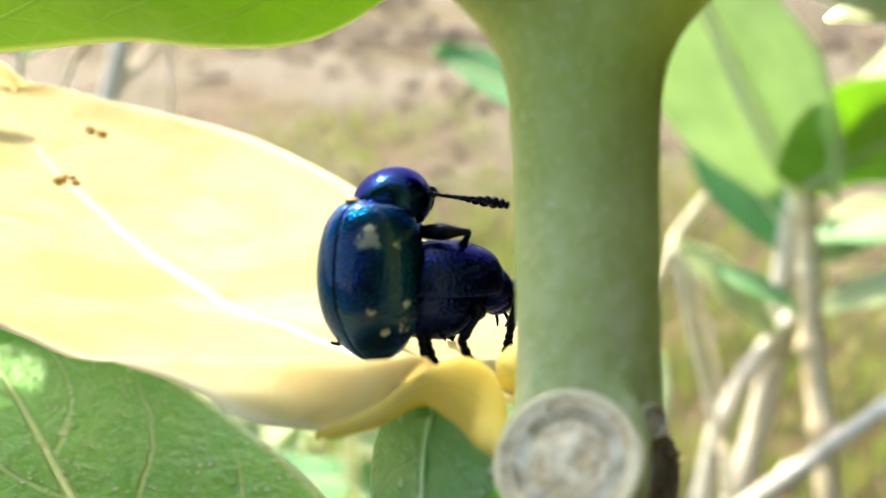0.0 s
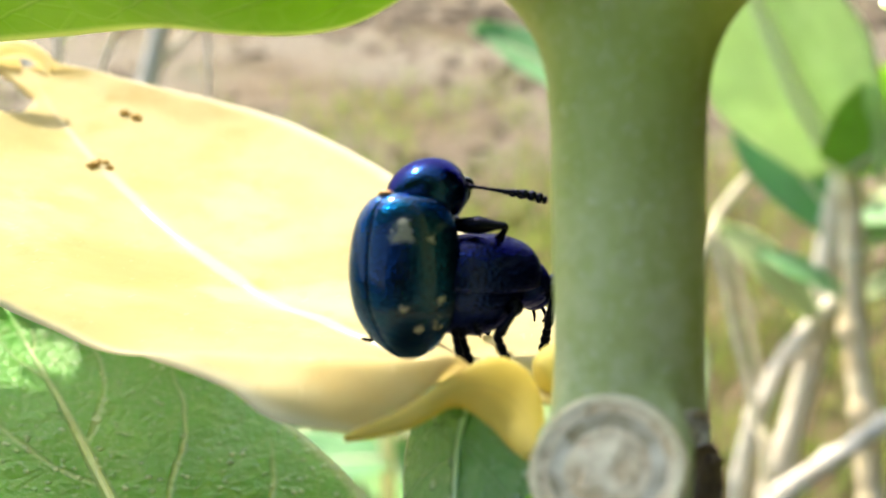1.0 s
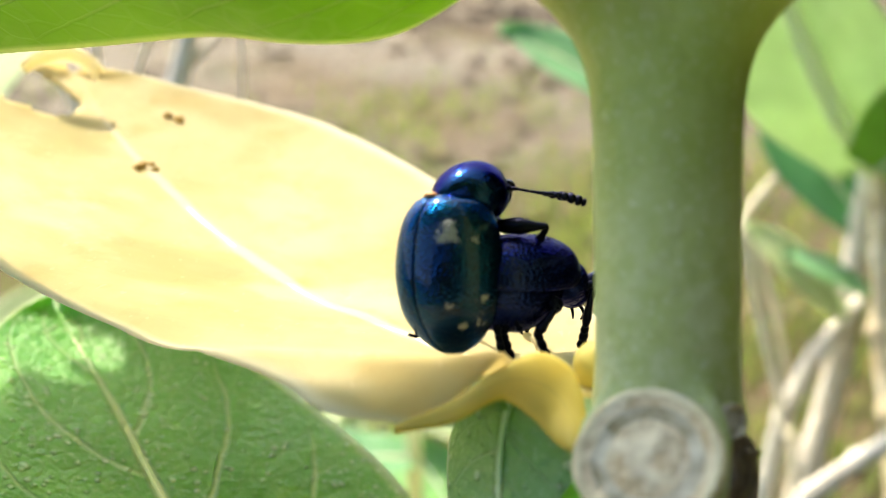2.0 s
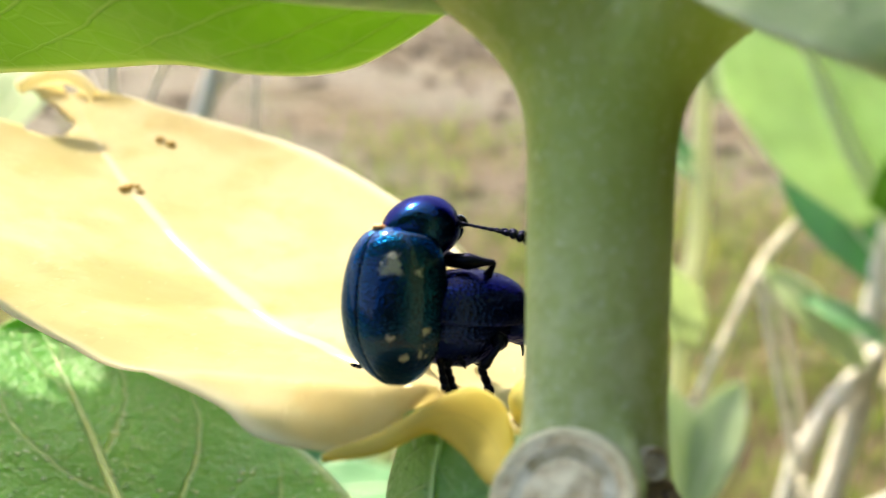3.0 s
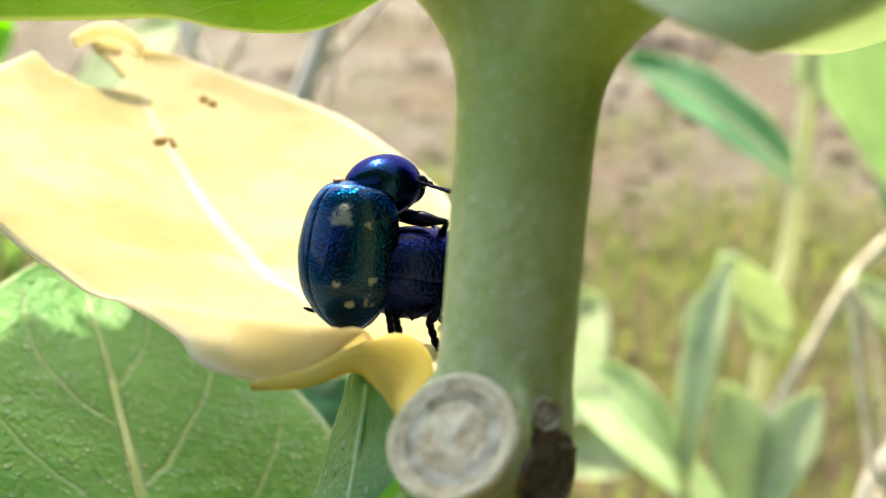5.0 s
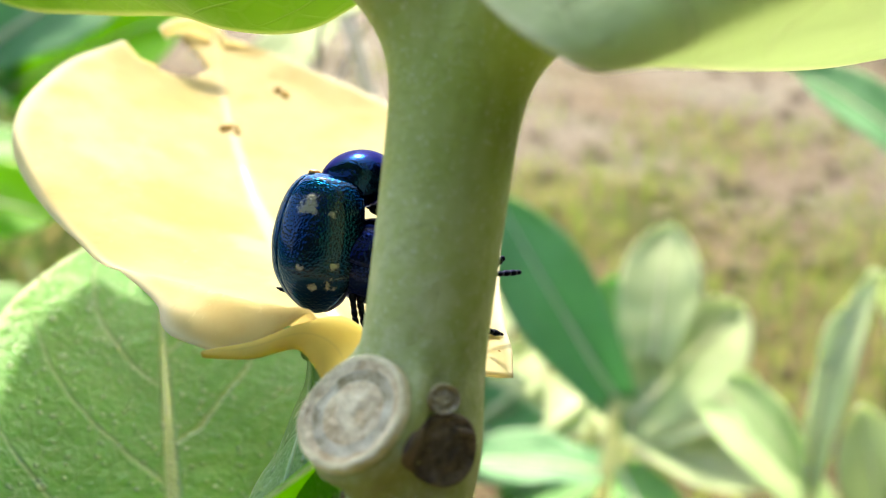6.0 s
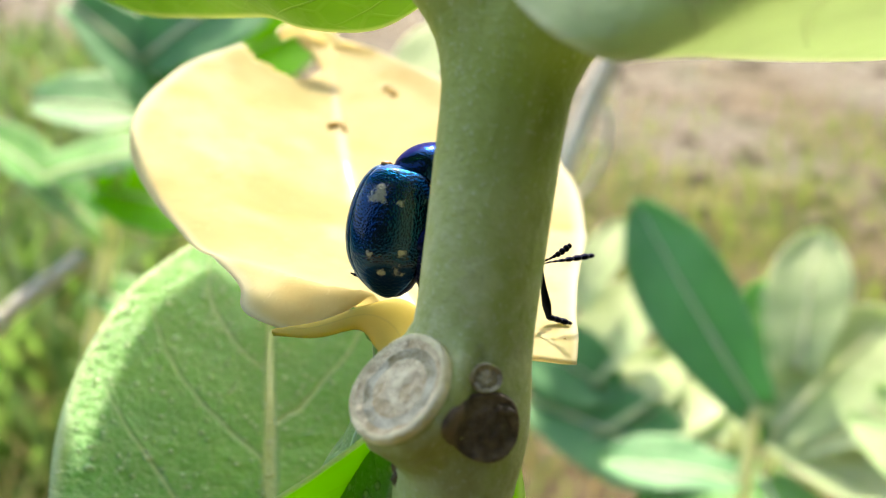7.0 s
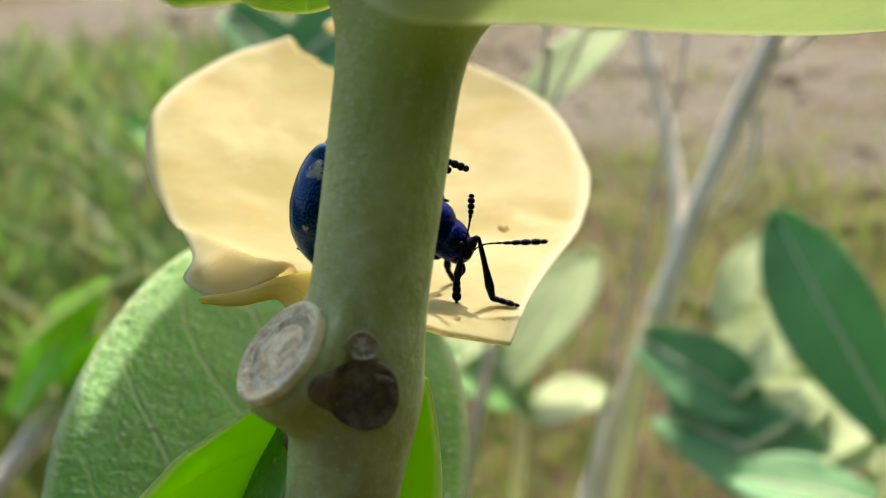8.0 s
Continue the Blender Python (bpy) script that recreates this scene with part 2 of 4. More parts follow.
def elytra_material():
    """Metallic blue wing cases, finely pitted, with a few worn pale patches."""
    k = Nodes("blue_wing_case")
    wob = k.noise(1500.0, 5.0, 0.7)
    far = None
    for x, y, z, r in ((2.19, -1.59, 2.75, 0.62), (2.75, -1.6, 2.55, 0.36), (1.97, -2.41, 1.58, 0.34), (-1.58, -1.63, 2.54, 0.24), (-1.1, -2.59, 0.81, 0.26), (-2.3, -2.21, 0.83, 0.42), (-2.69, -1.7, 1.52, 0.32)):
        d = k.add("VectorMath", Vector=k.place())
        d.operation = "DISTANCE"
        d.inputs[1].default_value = (x * MM, y * MM, z * MM)
        q = k.math("DIVIDE", d.outputs["Value"], r * MM)
        far = q if far is None else k.math("MINIMUM", far, q)
    worn = k.step(k.math("ADD", far, k.math("MULTIPLY", wob, 4.2)), 2.35, 3.3, 0.62, 0.0)
    body = k.mix(k.step(k.noise(220.0, 3.0), 0.3, 0.7), (0.0028, 0.021, 0.084), (0.002, 0.026, 0.066))
    k.set(Base_Color=k.mix(worn, body, (0.42, 0.41, 0.34)), Metallic=k.step(worn, 0.0, 1.0, 1.0, 0.0), Roughness=k.step(worn, 0.0, 1.0, 0.21, 0.85), Specular_Tint=(0.35, 0.55, 0.95, 1.0), Coat_Weight=k.step(worn, 0.0, 1.0, 0.30, 0.0), Coat_Roughness=0.12)
    k.bump(k.math("ADD", k.math("MULTIPLY", k.cells(5200.0), 1.3), k.math("MULTIPLY", wob, 0.03)), 0.00006, 0.75)
    return k.m


def shell(name, a, b, rough, pits=3200.0, amount=0.6, metal=0.85):
    k = Nodes(name)
    k.set(Base_Color=k.mix(k.step(k.noise(260.0, 3.0), 0.3, 0.7), a, b), Metallic=metal, Roughness=rough, Specular_Tint=(0.15, 0.22, 0.5, 1.0), Coat_Weight=0.12 if metal > 0.5 else 0.0, Coat_Roughness=rough)
    k.bump(k.math("ADD", k.cells(pits), k.math("MULTIPLY", k.noise(900.0, 2.0), 0.04)), 0.00006, amount)
    return k.m


ELYTRA = elytra_material()
BLUE = shell("blue_shell", (0.003, 0.014, 0.080), (0.0025, 0.020, 0.070), 0.17, 5600.0, 0.35, 1.0)
VIOLET = shell("violet_blue_shell", (0.002, 0.006, 0.030), (0.005, 0.012, 0.085), 0.24, 4200.0, 1.0, 0.95)
BLACK = shell("black_limb", (0.002, 0.003, 0.007), (0.004, 0.006, 0.016), 0.36, 5000.0, 0.4, 0.95)
EYE_BLACK = shell("black_eye", (0.003, 0.003, 0.004), (0.008, 0.008, 0.010), 0.15, 9000.0, 0.2, 0.0)
AMBER = plain("amber_joint", (0.30, 0.12, 0.03), (0.50, 0.26, 0.08), 1500.0, 0.4, 0.0001)


def ground_material():
    k = Nodes("dry_soil")
    base = k.mix(k.step(k.noise(2.2, 6.0, 0.6), 0.3, 0.7), (0.115, 0.078, 0.045), (0.200, 0.150, 0.095))
    base = k.mix(k.step(k.noise(9.0, 6.0, 0.65), 0.46, 0.7, 0.0, 0.8), base, (0.060, 0.040, 0.022))
    base = k.mix(k.step(k.noise(5.0, 5.0, 0.7), 0.50, 0.66, 0.0, 0.85), base, (0.070, 0.085, 0.022))
    y = k.add("SeparateXYZ", Vector=k.place()).outputs["Y"]
    mud = k.math("MULTIPLY", k.step(y, 1.5, 2.0), k.step(k.noise(1.3, 3.0), 0.35, 0.6))
    base = k.mix(k.math("MULTIPLY", mud, 0.65), base, (0.170, 0.145, 0.115))
    base = k.mix(k.step(k.noise(60.0, 6.0, 0.75), 0.50, 0.66, 0.0, 0.55), base, (0.060, 0.044, 0.030))
    k.set(Base_Color=base, Roughness=k.step(mud, 0.0, 1.0, 0.88, 0.70), Specular_IOR_Level=0.25)
    k.bump(k.noise(45.0, 8.0, 0.7), 0.03, 0.8)
    return k.m


SOIL = ground_material()
CLOD = plain("soil_clod", (0.07, 0.05, 0.032), (0.21, 0.16, 0.11), 40.0, 0.9, 0.004)
# Near-black surface of the added, unseen bank that blocks sky light.
SHADE_BANK = plain("shade_bank_dark", (0.006, 0.011, 0.004), (0.024, 0.040, 0.012), 6.0, 0.9, 0.05)


def blade_material(name, dark, light, dry):
    """Grass: every blade has its own green, and some have dried to straw."""
    k = Nodes(name)
    own = k.t.nodes.new("ShaderNodeNewGeometry").outputs["Random Per Island"]
    col = k.mix(k.step(own, 0.0, 0.75), dark, light)
    col = k.mix(k.step(own, 0.80, 0.84), col, dry)
    col = k.mix(k.step(k.noise(4.0, 3.0), 0.4, 0.7, 0.0, 0.5), col, dark)
    k.set(Base_Color=col, Roughness=0.5, Specular_IOR_Level=0.35)
    return k.translucent(k.mix(k.step(own, 0.80, 0.84), [min(1.0, c * 1.7) for c in light], dry), 0.38).m


GRASS = blade_material("grass_blade", (0.050, 0.090, 0.014), (0.20, 0.27, 0.050), (0.42, 0.33, 0.14))
WEED = blade_material("weed_blade", (0.03, 0.075, 0.014), (0.13, 0.23, 0.045), (0.30, 0.28, 0.11))
STRAW = plain("dry_straw", (0.34, 0.26, 0.14), (0.52, 0.42, 0.26), 30.0, 0.8, 0.001)


# ---- building helpers ----
def root(name, base, label, category, group=""):
    """An empty at base (mm, plant axes) that carries a thing's parts."""
    ob = new(name)
    ob.empty_display_size = 0.01
    ob.matrix_world = PLANT @ Matrix.Translation(Vector(base) * MM)
    ob["base"] = list(base)
    return tagged(ob, label, category, group)


def part(name, bm, material, parent=None, label="", smooth=True):
    me = bpy.data.meshes.new(name)
    bm.to_mesh(me)
    bm.free()
    me.materials.append(material)
    if smooth:
        me.polygons.foreach_set("use_smooth", [True] * len(me.polygons))
    ob = new(name, me)
    if parent:
        ob.parent = parent
    if label:
        ob["label"] = label
    return ob


def curve_at(points, t):
    """A smooth (Catmull-Rom) curve through points, t from 0 to 1."""
    p = [np.array(q, float) for q in points]
    n = len(p) - 1
    x = min(max(t, 0.0), 1.0) * n
    i = min(int(x), n - 1)
    f = x - i
    a, b, c, d = p[max(i - 1, 0)], p[i], p[i + 1], p[min(i + 2, n)]
    return 0.5 * (2 * b + (c - a) * f + (2 * a - 5 * b + 4 * c - d) * f * f + (3 * b - 3 * c + d - a) * f ** 3)


def smooth_table(table, x):
    """A smooth curve through (x, value) pairs with rising x."""
    xs = [q[0] for q in table]
    if x <= xs[0]:
        return table[0][1]
    if x >= xs[-1]:
        return table[-1][1]
    i = max(j for j in range(len(xs)) if xs[j] <= x)
    i = min(i, len(xs) - 2)
    (x0, a), (x1, b) = table[i], table[i + 1]
    h = x1 - x0
    m0 = (b - a) / h if i == 0 else (b - table[i - 1][1]) / (x1 - xs[i - 1])
    m1 = (b - a) / h if i + 2 == len(xs) else (table[i + 2][1] - a) / (xs[i + 2] - x0)
    f = (x - x0) / h
    return (2 * f ** 3 - 3 * f * f + 1) * a + (f ** 3 - 2 * f * f + f) * h * m0 + (3 * f * f - 2 * f ** 3) * b + (f ** 3 - f * f) * h * m1


def sheet(bm, surface, nu, nv, thick, keep=None):
    """A closed sheet: surface(u, v) gives the upper face's points in metres, thick its thickness. u and v also become the UVs."""
    uv = bm.loops.layers.uv.verify()
    pts = np.array([[surface(i / nu, j / nv) for j in range(nv + 1)] for i in range(nu + 1)])
    du = np.gradient(pts, axis=0)
    dv = np.gradient(pts, axis=1)
    nor = np.cross(du, dv)
    nor /= np.linalg.norm(nor, axis=2, keepdims=True) + 1e-12
    jj = np.arange(nv + 1) / nv
    taper = (1.0 - 0.55 * np.abs(2 * jj - 1) ** 6)[None, :, None]
    layers = [pts, pts - nor * thick * taper]
    grid = [[[bm.verts.new(q) for q in row] for row in layer] for layer in layers]
    alive = {(i, j) for i in range(nu) for j in range(nv) if keep is None or keep((i + 0.5) / nu, (j + 0.5) / nv)}

    def face(corners):
        f = bm.faces.new([grid[k][i][j] for k, i, j in corners])
        for loop, (_, i, j) in zip(f.loops, corners):
            loop[uv].uv = (i / nu, j / nv)

    for i, j in alive:
        face([(0, i, j), (0, i + 1, j), (0, i + 1, j + 1), (0, i, j + 1)])
        face([(1, i, j + 1), (1, i + 1, j + 1), (1, i + 1, j), (1, i, j)])
        if (i - 1, j) not in alive:
            face([(0, i, j), (0, i, j + 1), (1, i, j + 1), (1, i, j)])
        if (i + 1, j) not in alive:
            face([(0, i + 1, j + 1), (0, i + 1, j), (1, i + 1, j), (1, i + 1, j + 1)])
        if (i, j - 1) not in alive:
            face([(0, i + 1, j), (0, i, j), (1, i, j), (1, i + 1, j)])
        if (i, j + 1) not in alive:
            face([(0, i, j + 1), (0, i + 1, j + 1), (1, i + 1, j + 1), (1, i, j + 1)])
    loose = [v for v in bm.verts if not v.link_faces]
    for v in loose:
        bm.verts.remove(v)
    return bm


def tube(bm, points, radii, sides=12, steps=24, rough=0.0, knots=0):
    """A round tapered limb through points (metres); radii are spread evenly along it."""
    rings = []
    previous = None
    for s in range(steps + 1):
        t = s / steps
        c = Vector(curve_at(points, t))
        ahead = Vector(curve_at(points, min(t + 0.01, 1.0)) - curve_at(points, max(t - 0.01, 0.0))).normalized()
        if previous is None:
            previous = ahead.orthogonal().normalized()
        side = (previous - ahead * previous.dot(ahead)).normalized()
        previous = side
        up = ahead.cross(side)
        r = float(np.interp(t * (len(radii) - 1), range(len(radii)), radii))
        if knots:
            r *= 1.0 + (0.22 if knots < 8 else 0.34) * max(0.0, math.cos(t * knots * math.tau)) ** 10
        ring = []
        for k in range(sides):
            a = math.tau * k / sides
            wob = 1.0 + rough * noise.noise(Vector((math.cos(a) * 1.5, math.sin(a) * 1.5, t * 9)) + c * 31)
            ring.append(bm.verts.new(c + (side * math.cos(a) + up * math.sin(a)) * r * wob))
        rings.append(ring)
    for a, b in zip(rings, rings[1:]):
        for k in range(sides):
            bm.faces.new((a[k], a[(k + 1) % sides], b[(k + 1) % sides], b[k]))
    bm.faces.new(rings[0][::-1])
    bm.faces.new(rings[-1])
    return bm


def ball(bm, centre, size, turn=None, rings=14, sides=20, bend=None):
    """An ellipsoid (half sizes, metres), optionally turned, with bend(v) applied to the unit ball."""
    made = bmesh.ops.create_uvsphere(bm, u_segments=sides, v_segments=rings, radius=1.0)["verts"]
    m = Matrix.Translation(centre) @ (turn.to_4x4() if turn else Matrix()) @ Matrix.Diagonal((*size, 1))
    for v in made:
        if bend:
            v.co = bend(v.co)
        v.co = m @ v.co
    return made


# ---- the main plant ----


def earth(x, y):
    """The height of the ground (mm, plant axes) under a point of those axes, from where it lies level in the world."""
    t = radians(TILT)
    return (-EYE * 1000 - y * math.sin(t)) / math.cos(t)


def on_axis(z):
    k = max(z, -80.0)
    return Vector((6.71 - 0.022 * k, 50.08 - 0.062 * k, z))


plant = root("milkweed_plant", tuple(on_axis(earth(8, 53))), "milkweed plant with thick green stem and one yellowed leaf", "plant")
PLANT_BASE = Vector(plant["base"])


def local(p):
    return (Vector(p) - PLANT_BASE) * MM


SCAR_AT, SCAR_OUT = Vector((5.35, 45.75, -8.95)), Vector((-0.36, -0.84, 0.50)).normalized()


def stem_skin(a, z):
    """The stem's radius (mm) in the direction a at height z: it swells at the lower node and forms a shoulder under the pale scar."""
    r = 3.38 + 0.009 * max(z, -40) + 0.004 * max(0.0, -40 - z) + 0.55 * math.exp(-((z + 11.0) / 3.6) ** 2)
    if abs(z - SCAR_AT.z) > 9:
        return r
    ahead = Vector((math.cos(a), math.sin(a), 0))
    facing = ahead.dot(SCAR_OUT)
    if facing < 0.15:
        return r
    c = on_axis(z)
    face = min(((SCAR_AT - c).dot(SCAR_OUT) - 0.35) / facing, 6.4)
    p = c + ahead * face - SCAR_AT
    w = min(1.0, max(0.0, (1.42 - p.length / 3.5) / 0.45))
    return r + w * w * (3 - 2 * w) * max(0.0, face - r)


def build_stem():
    """The stem: slightly tapered, swelling at the nodes where leaves sit opposite one another."""
    bm = bmesh.new()
    sides, rings = 48, []
    heights = np.concatenate([np.linspace(earth(8, 53) - 6, -72, 24), np.linspace(-70, 40, 150)])
    for z in heights:
        c = on_axis(z)
        r = 3.38 + 0.009 * max(z, -40) + 0.004 * max(0.0, -40 - z)
        flare = math.exp(-((z - 15.6) / 4.25) ** 2)
        if z > 16.5:
            r = r * (1.0 - 0.25 * min(1.0, (z - 16.5) / 12))
        ring = []
        for k in range(sides):
            a = math.tau * k / sides
            cx, sy = math.cos(a), math.sin(a)
            out = (stem_skin(a, z) if z < 0 else r) * (1 + 0.012 * noise.noise(Vector((cx * 1.3, sy * 1.3, z * 0.12)))) + 6.2 * flare * abs(cx) ** 1.4
            ring.append(bm.verts.new(local(c + Vector((cx * out, sy * out, 0)))))
        rings.append(ring)
    for a, b in zip(rings, rings[1:]):
        for k in range(sides):
            bm.faces.new((a[k], a[(k + 1) % sides], b[(k + 1) % sides], b[k]))
    bm.faces.new(rings[0][::-1])
    bm.faces.new(rings[-1])
    return part("stem", bm, STEM, plant)


def disc_scar(name, centre, out, width, height, proud, material, rim_material, label, seed, deep=1.0, wrap=False):
    """A corky disc where a leaf has dropped: a raised oval plug with a rounded rim and an uneven, ringed face."""
    out = Vector(out).normalized()
    up = (Vector((0, 0, 1)) - out * out.z).normalized()
    side = up.cross(out)
    rows = ((1.0, -5.0, 0.62 if proud == 0.0 else 0.86), (1.0, -2.0, 0.86 if proud == 0.0 else 0.93), (1.0, -0.2, 1.0), (0.985, 0.20, 1.0), (0.93, 0.34, 1.0), (0.86, 0.22, 1.0), (0.74, 0.02, 1.0), (0.55, 0.02, 1.0), (0.40, 0.16, 1.0), (0.25, 0.22, 1.0), (0.12, 0.16, 1.0))
    bm = bmesh.new()
    sides, rings = 56, []
    for q, lift, shrink in rows:
        ring = []
        for k in range(sides):
            a = math.tau * k / sides
            w = q * shrink * (1 + 0.05 * noise.noise(Vector((math.cos(a) * 1.2, math.sin(a) * 1.2, seed))))
            rough = 0.20 * noise.noise(Vector((math.cos(a) * q * 4, math.sin(a) * q * 4, seed + 3))) if q < 0.9 else 0.0
            p = Vector(centre) + side * (math.cos(a) * w * width) + up * (math.sin(a) * w * height) + out * (proud + lift * deep + rough * deep)
            if wrap:
                c = on_axis(p.z)
                flat = Vector((p.x - c.x, p.y - c.y, 0)).normalized()
                skin = stem_skin(math.atan2(flat.y, flat.x), p.z)
                p = c + flat * (skin + 0.14 + max(lift, -0.8) * deep + rough * deep)
            ring.append(bm.verts.new(local(p)))
        rings.append(ring)
    for a, b in zip(rings, rings[1:]):
        for k in range(sides):
            bm.faces.new((a[k], a[(k + 1) % sides], b[(k + 1) % sides], b[k]))
    bm.faces.new(rings[-1])
    ob = part(name, bm, material, plant, label)
    ob.data.materials.append(rim_material)
    for f in ob.data.polygons:
        if f.index < sides * 5:
            f.material_index = 1
    if proud == 0.0:
        ob.data.materials.append(STEM)
        for f in ob.data.polygons:
            if f.index < sides * 2:
                f.material_index = 2
        ob.data.materials.append(SCAR_RING)
        for f in ob.data.polygons:
            if sides * 6 <= f.index < sides * 7:
                f.material_index = 3
    return ob


build_stem()
disc_scar("leaf_scar", SCAR_AT, SCAR_OUT, 3.35, 3.2, 0.0, SCAR, SCAR_RIM, "round pale corky leaf scar", 1)
disc_scar("leaf_scar", (9.95, 47.9, -10.2), (0.68, -0.74, 0.02), 2.4, 1.9, 0.05, DARK_SCAR, DARK_SCAR, "dark sunken leaf scar", 5, 0.6, True)
disc_scar("bud", (9.6, 47.3, -7.6), (0.62, -0.78, 0.15), 1.0, 0.8, -0.15, BUD, BUD, "small dry bud", 9, 1.0, True)


def bark_split():
    """A short dark split in the skin below the pale scar."""
    bm = bmesh.new()
    for a0, z0, long, wide in ((-2.24, -12.3, 1.3, 0.20), (-2.30, -13.3, 1.6, 0.24), (-2.18, -13.0, 0.8, 0.14)):
        pts = []
        for q in range(7):
            z = z0 - long * q / 6
            a = a0 + 0.05 * math.sin(q * 2.3 + z0)
            r = stem_skin(a, z) + 0.02
            pts.append(local(on_axis(z) + Vector((math.cos(a) * r, math.sin(a) * r, 0))))
        tube(bm, pts, [0.03 * MM, wide * MM, wide * 0.6 * MM, wide * MM, 0.03 * MM], 8, 20, 0.8)
    part("bark_split", bm, DARK_SCAR, plant, "dark brown split in the stem's skin")


bark_split()

# The yellow leaf: s runs along its midrib, n to its right, h up.
LEAF_O = Vector((4.0, 53.5, -7.0))
LEAF_A = Vector((-0.67, 0.742, 0.0))
LEAF_N = Vector((0.742, 0.67, 0.0))
LEFT_HALF = [(0, 8.1), (0.06, 11.3), (0.14, 11.6), (0.24, 13.8), (0.36, 17.5), (0.50, 20.6), (0.60, 20.8), (0.70, 19.2), (0.80, 16.4), (0.88, 12.2), (0.94, 9.0), (0.98, 5.6), (1.0, 1.2)]
RIGHT_HALF = [(0, 10.2), (0.06, 11.1), (0.14, 12.6), (0.24, 15.1), (0.36, 18.7), (0.50, 21.2), (0.60, 21.0), (0.70, 20.2), (0.80, 18.1), (0.88, 13.8), (0.94, 8.4), (0.98, 5.4), (1.0, 1.2)]
LEFT_RISE = [(0, -1.8), (0.08, -1.05), (0.16, 0.1), (0.23, 1.0), (0.30, 1.9), (0.45, 5.4), (0.60, 10.6), (0.75, 15.4), (0.88, 20.0), (1.0, 24.6)]
RIGHT_RISE = [(0, -0.6), (0.08, 0.7), (0.16, 2.2), (0.30, 5.1), (0.45, 9.3), (0.60, 14.0), (0.75, 18.2), (0.88, 21.2), (1.0, 24.4)]
RISE = [(-2, -2.0), (0, -0.6), (4, -0.2), (10, 0.3), (16, 1.1), (24, 2.1), (31, 3.6), (39, 6.2), (48, 9.6), (57, 13.4), (66, 18.2), (76, 24.4)]


def yellow_place(u, v):
    q = 2 * v - 1
    n = q * smooth_table(RIGHT_HALF if q > 0 else LEFT_HALF, u)
    s = 75.0 * u + (4.4 * (1 - u) ** 8 - 1.6 * u ** 6) * abs(q) ** 1.3
    middle = smooth_table(RISE, 75.0 * u)
    edge = smooth_table(RIGHT_RISE if q > 0 else LEFT_RISE, u)
    h = middle + (edge - middle) * abs(q) ** 1.9
    # towards the stem the left lobe is level as far as a crease and then folds down
    if q < 0:
        k = min(1.0, max(0.0, (0.31 - u) / 0.08))
        k = k * k * (3 - 2 * k)
        crease = min(1.0, 0.58 + 1.9 * u)
        high = 1.5 - 2.3 * u
        if abs(q) < crease:
            folded = middle + (high - middle) * (abs(q) / crease) ** 2.2
        else:
            folded = high + (edge - high) * ((abs(q) - crease) / max(0.01, 1 - crease)) ** 0.9
        h = h * (1 - k) + folded * k
    else:
        h -= 0.6 * max(0.0, 1 - u / 0.05) * min(1.0, max(0.0, (q - 0.15) / 0.7))
    h += 0.35 * math.exp(-((s - 1.0) / 3.2) ** 2 - ((n + 4.4) / 2.4) ** 2)
    fade = 1 - abs(q) ** 4
    h += fade * (0.35 * noise.noise(Vector((s * 0.10, n * 0.10, 0.3))) + 0.12 * noise.noise(Vector((s * 0.3, n * 0.3, 4.0))))
    s += 0.25 * abs(q) ** 6 * noise.noise(Vector((s * 0.35, q * 2, 11.0)))
    return s, n, h


def yellow_point(u, v):
    s, n, h = yellow_place(u, v)
    return LEAF_O + LEAF_A * s + LEAF_N * n + Vector((0, 0, h))


def yellow_keep(u, v):
    s, n, _ = yellow_place(u, v)
    jag = 0.9 * noise.noise(Vector((s * 0.5, n * 0.5, 7.0)))
    bite = ((s - 68.8) / 4.0) ** 2 + ((n + 6.6) / 5.2) ** 2
    return bite > 1.0 + 0.3 * jag


yellow = part("yellow_leaf", sheet(bmesh.new(), lambda u, v: local(yellow_point(u, v)), 120, 84, 0.25 * MM, yellow_keep), YELLOW, plant,
              "yellowed leaf with brown specks and a chewed notch at its tip")


def torn_tip(u, v):
    """The dry, curled strip that is left of the chewed tip."""
    high = [(-47.3, 100.4, 15.6), (-46.2, 100.9, 16.8), (-44.7, 101.5, 17.6), (-43.3, 102.2, 17.8), (-41.8, 103.1, 17.1), (-40.6, 103.9, 15.9)]
    low = [(-47.1, 100.5, 15.3), (-46.1, 101.0, 16.1), (-44.7, 101.6, 16.7), (-43.3, 102.3, 16.8), (-42.1, 103.1, 16.2), (-41.2, 103.7, 15.1)]
    p = Vector(curve_at(high, u)).lerp(Vector(curve_at(low, u)), v)
    return local(p + Vector((0.3, -1.3, 0.5)) * (4 * v * (1 - v)))


part("torn_tip", sheet(bmesh.new(), torn_tip, 30, 10, 0.35 * MM), DRY_TIP, yellow, "pale dry curled strip at the chewed tip")


def midrib(points, r0, r1, material, parent, name="midrib"):
    part(name, tube(bmesh.new(), points, (r0, r1), 10, 30), material, parent)


RIB_YELLOW = plain("yellow_midrib", (0.66, 0.59, 0.32), (0.76, 0.71, 0.47), 300.0, 0.45, 0.0002)
RIB_GREEN = plain("green_midrib", (0.36, 0.56, 0.26), (0.50, 0.68, 0.40), 300.0, 0.5, 0.0002)
midrib([local(yellow_point(u, 0.5) - Vector((0, 0, 0.30))) for u in (0.07, 0.14, 0.22, 0.35, 0.5, 0.65, 0.8, 0.9, 0.985)], 0.75 * MM, 0.28 * MM, RIB_YELLOW, yellow)


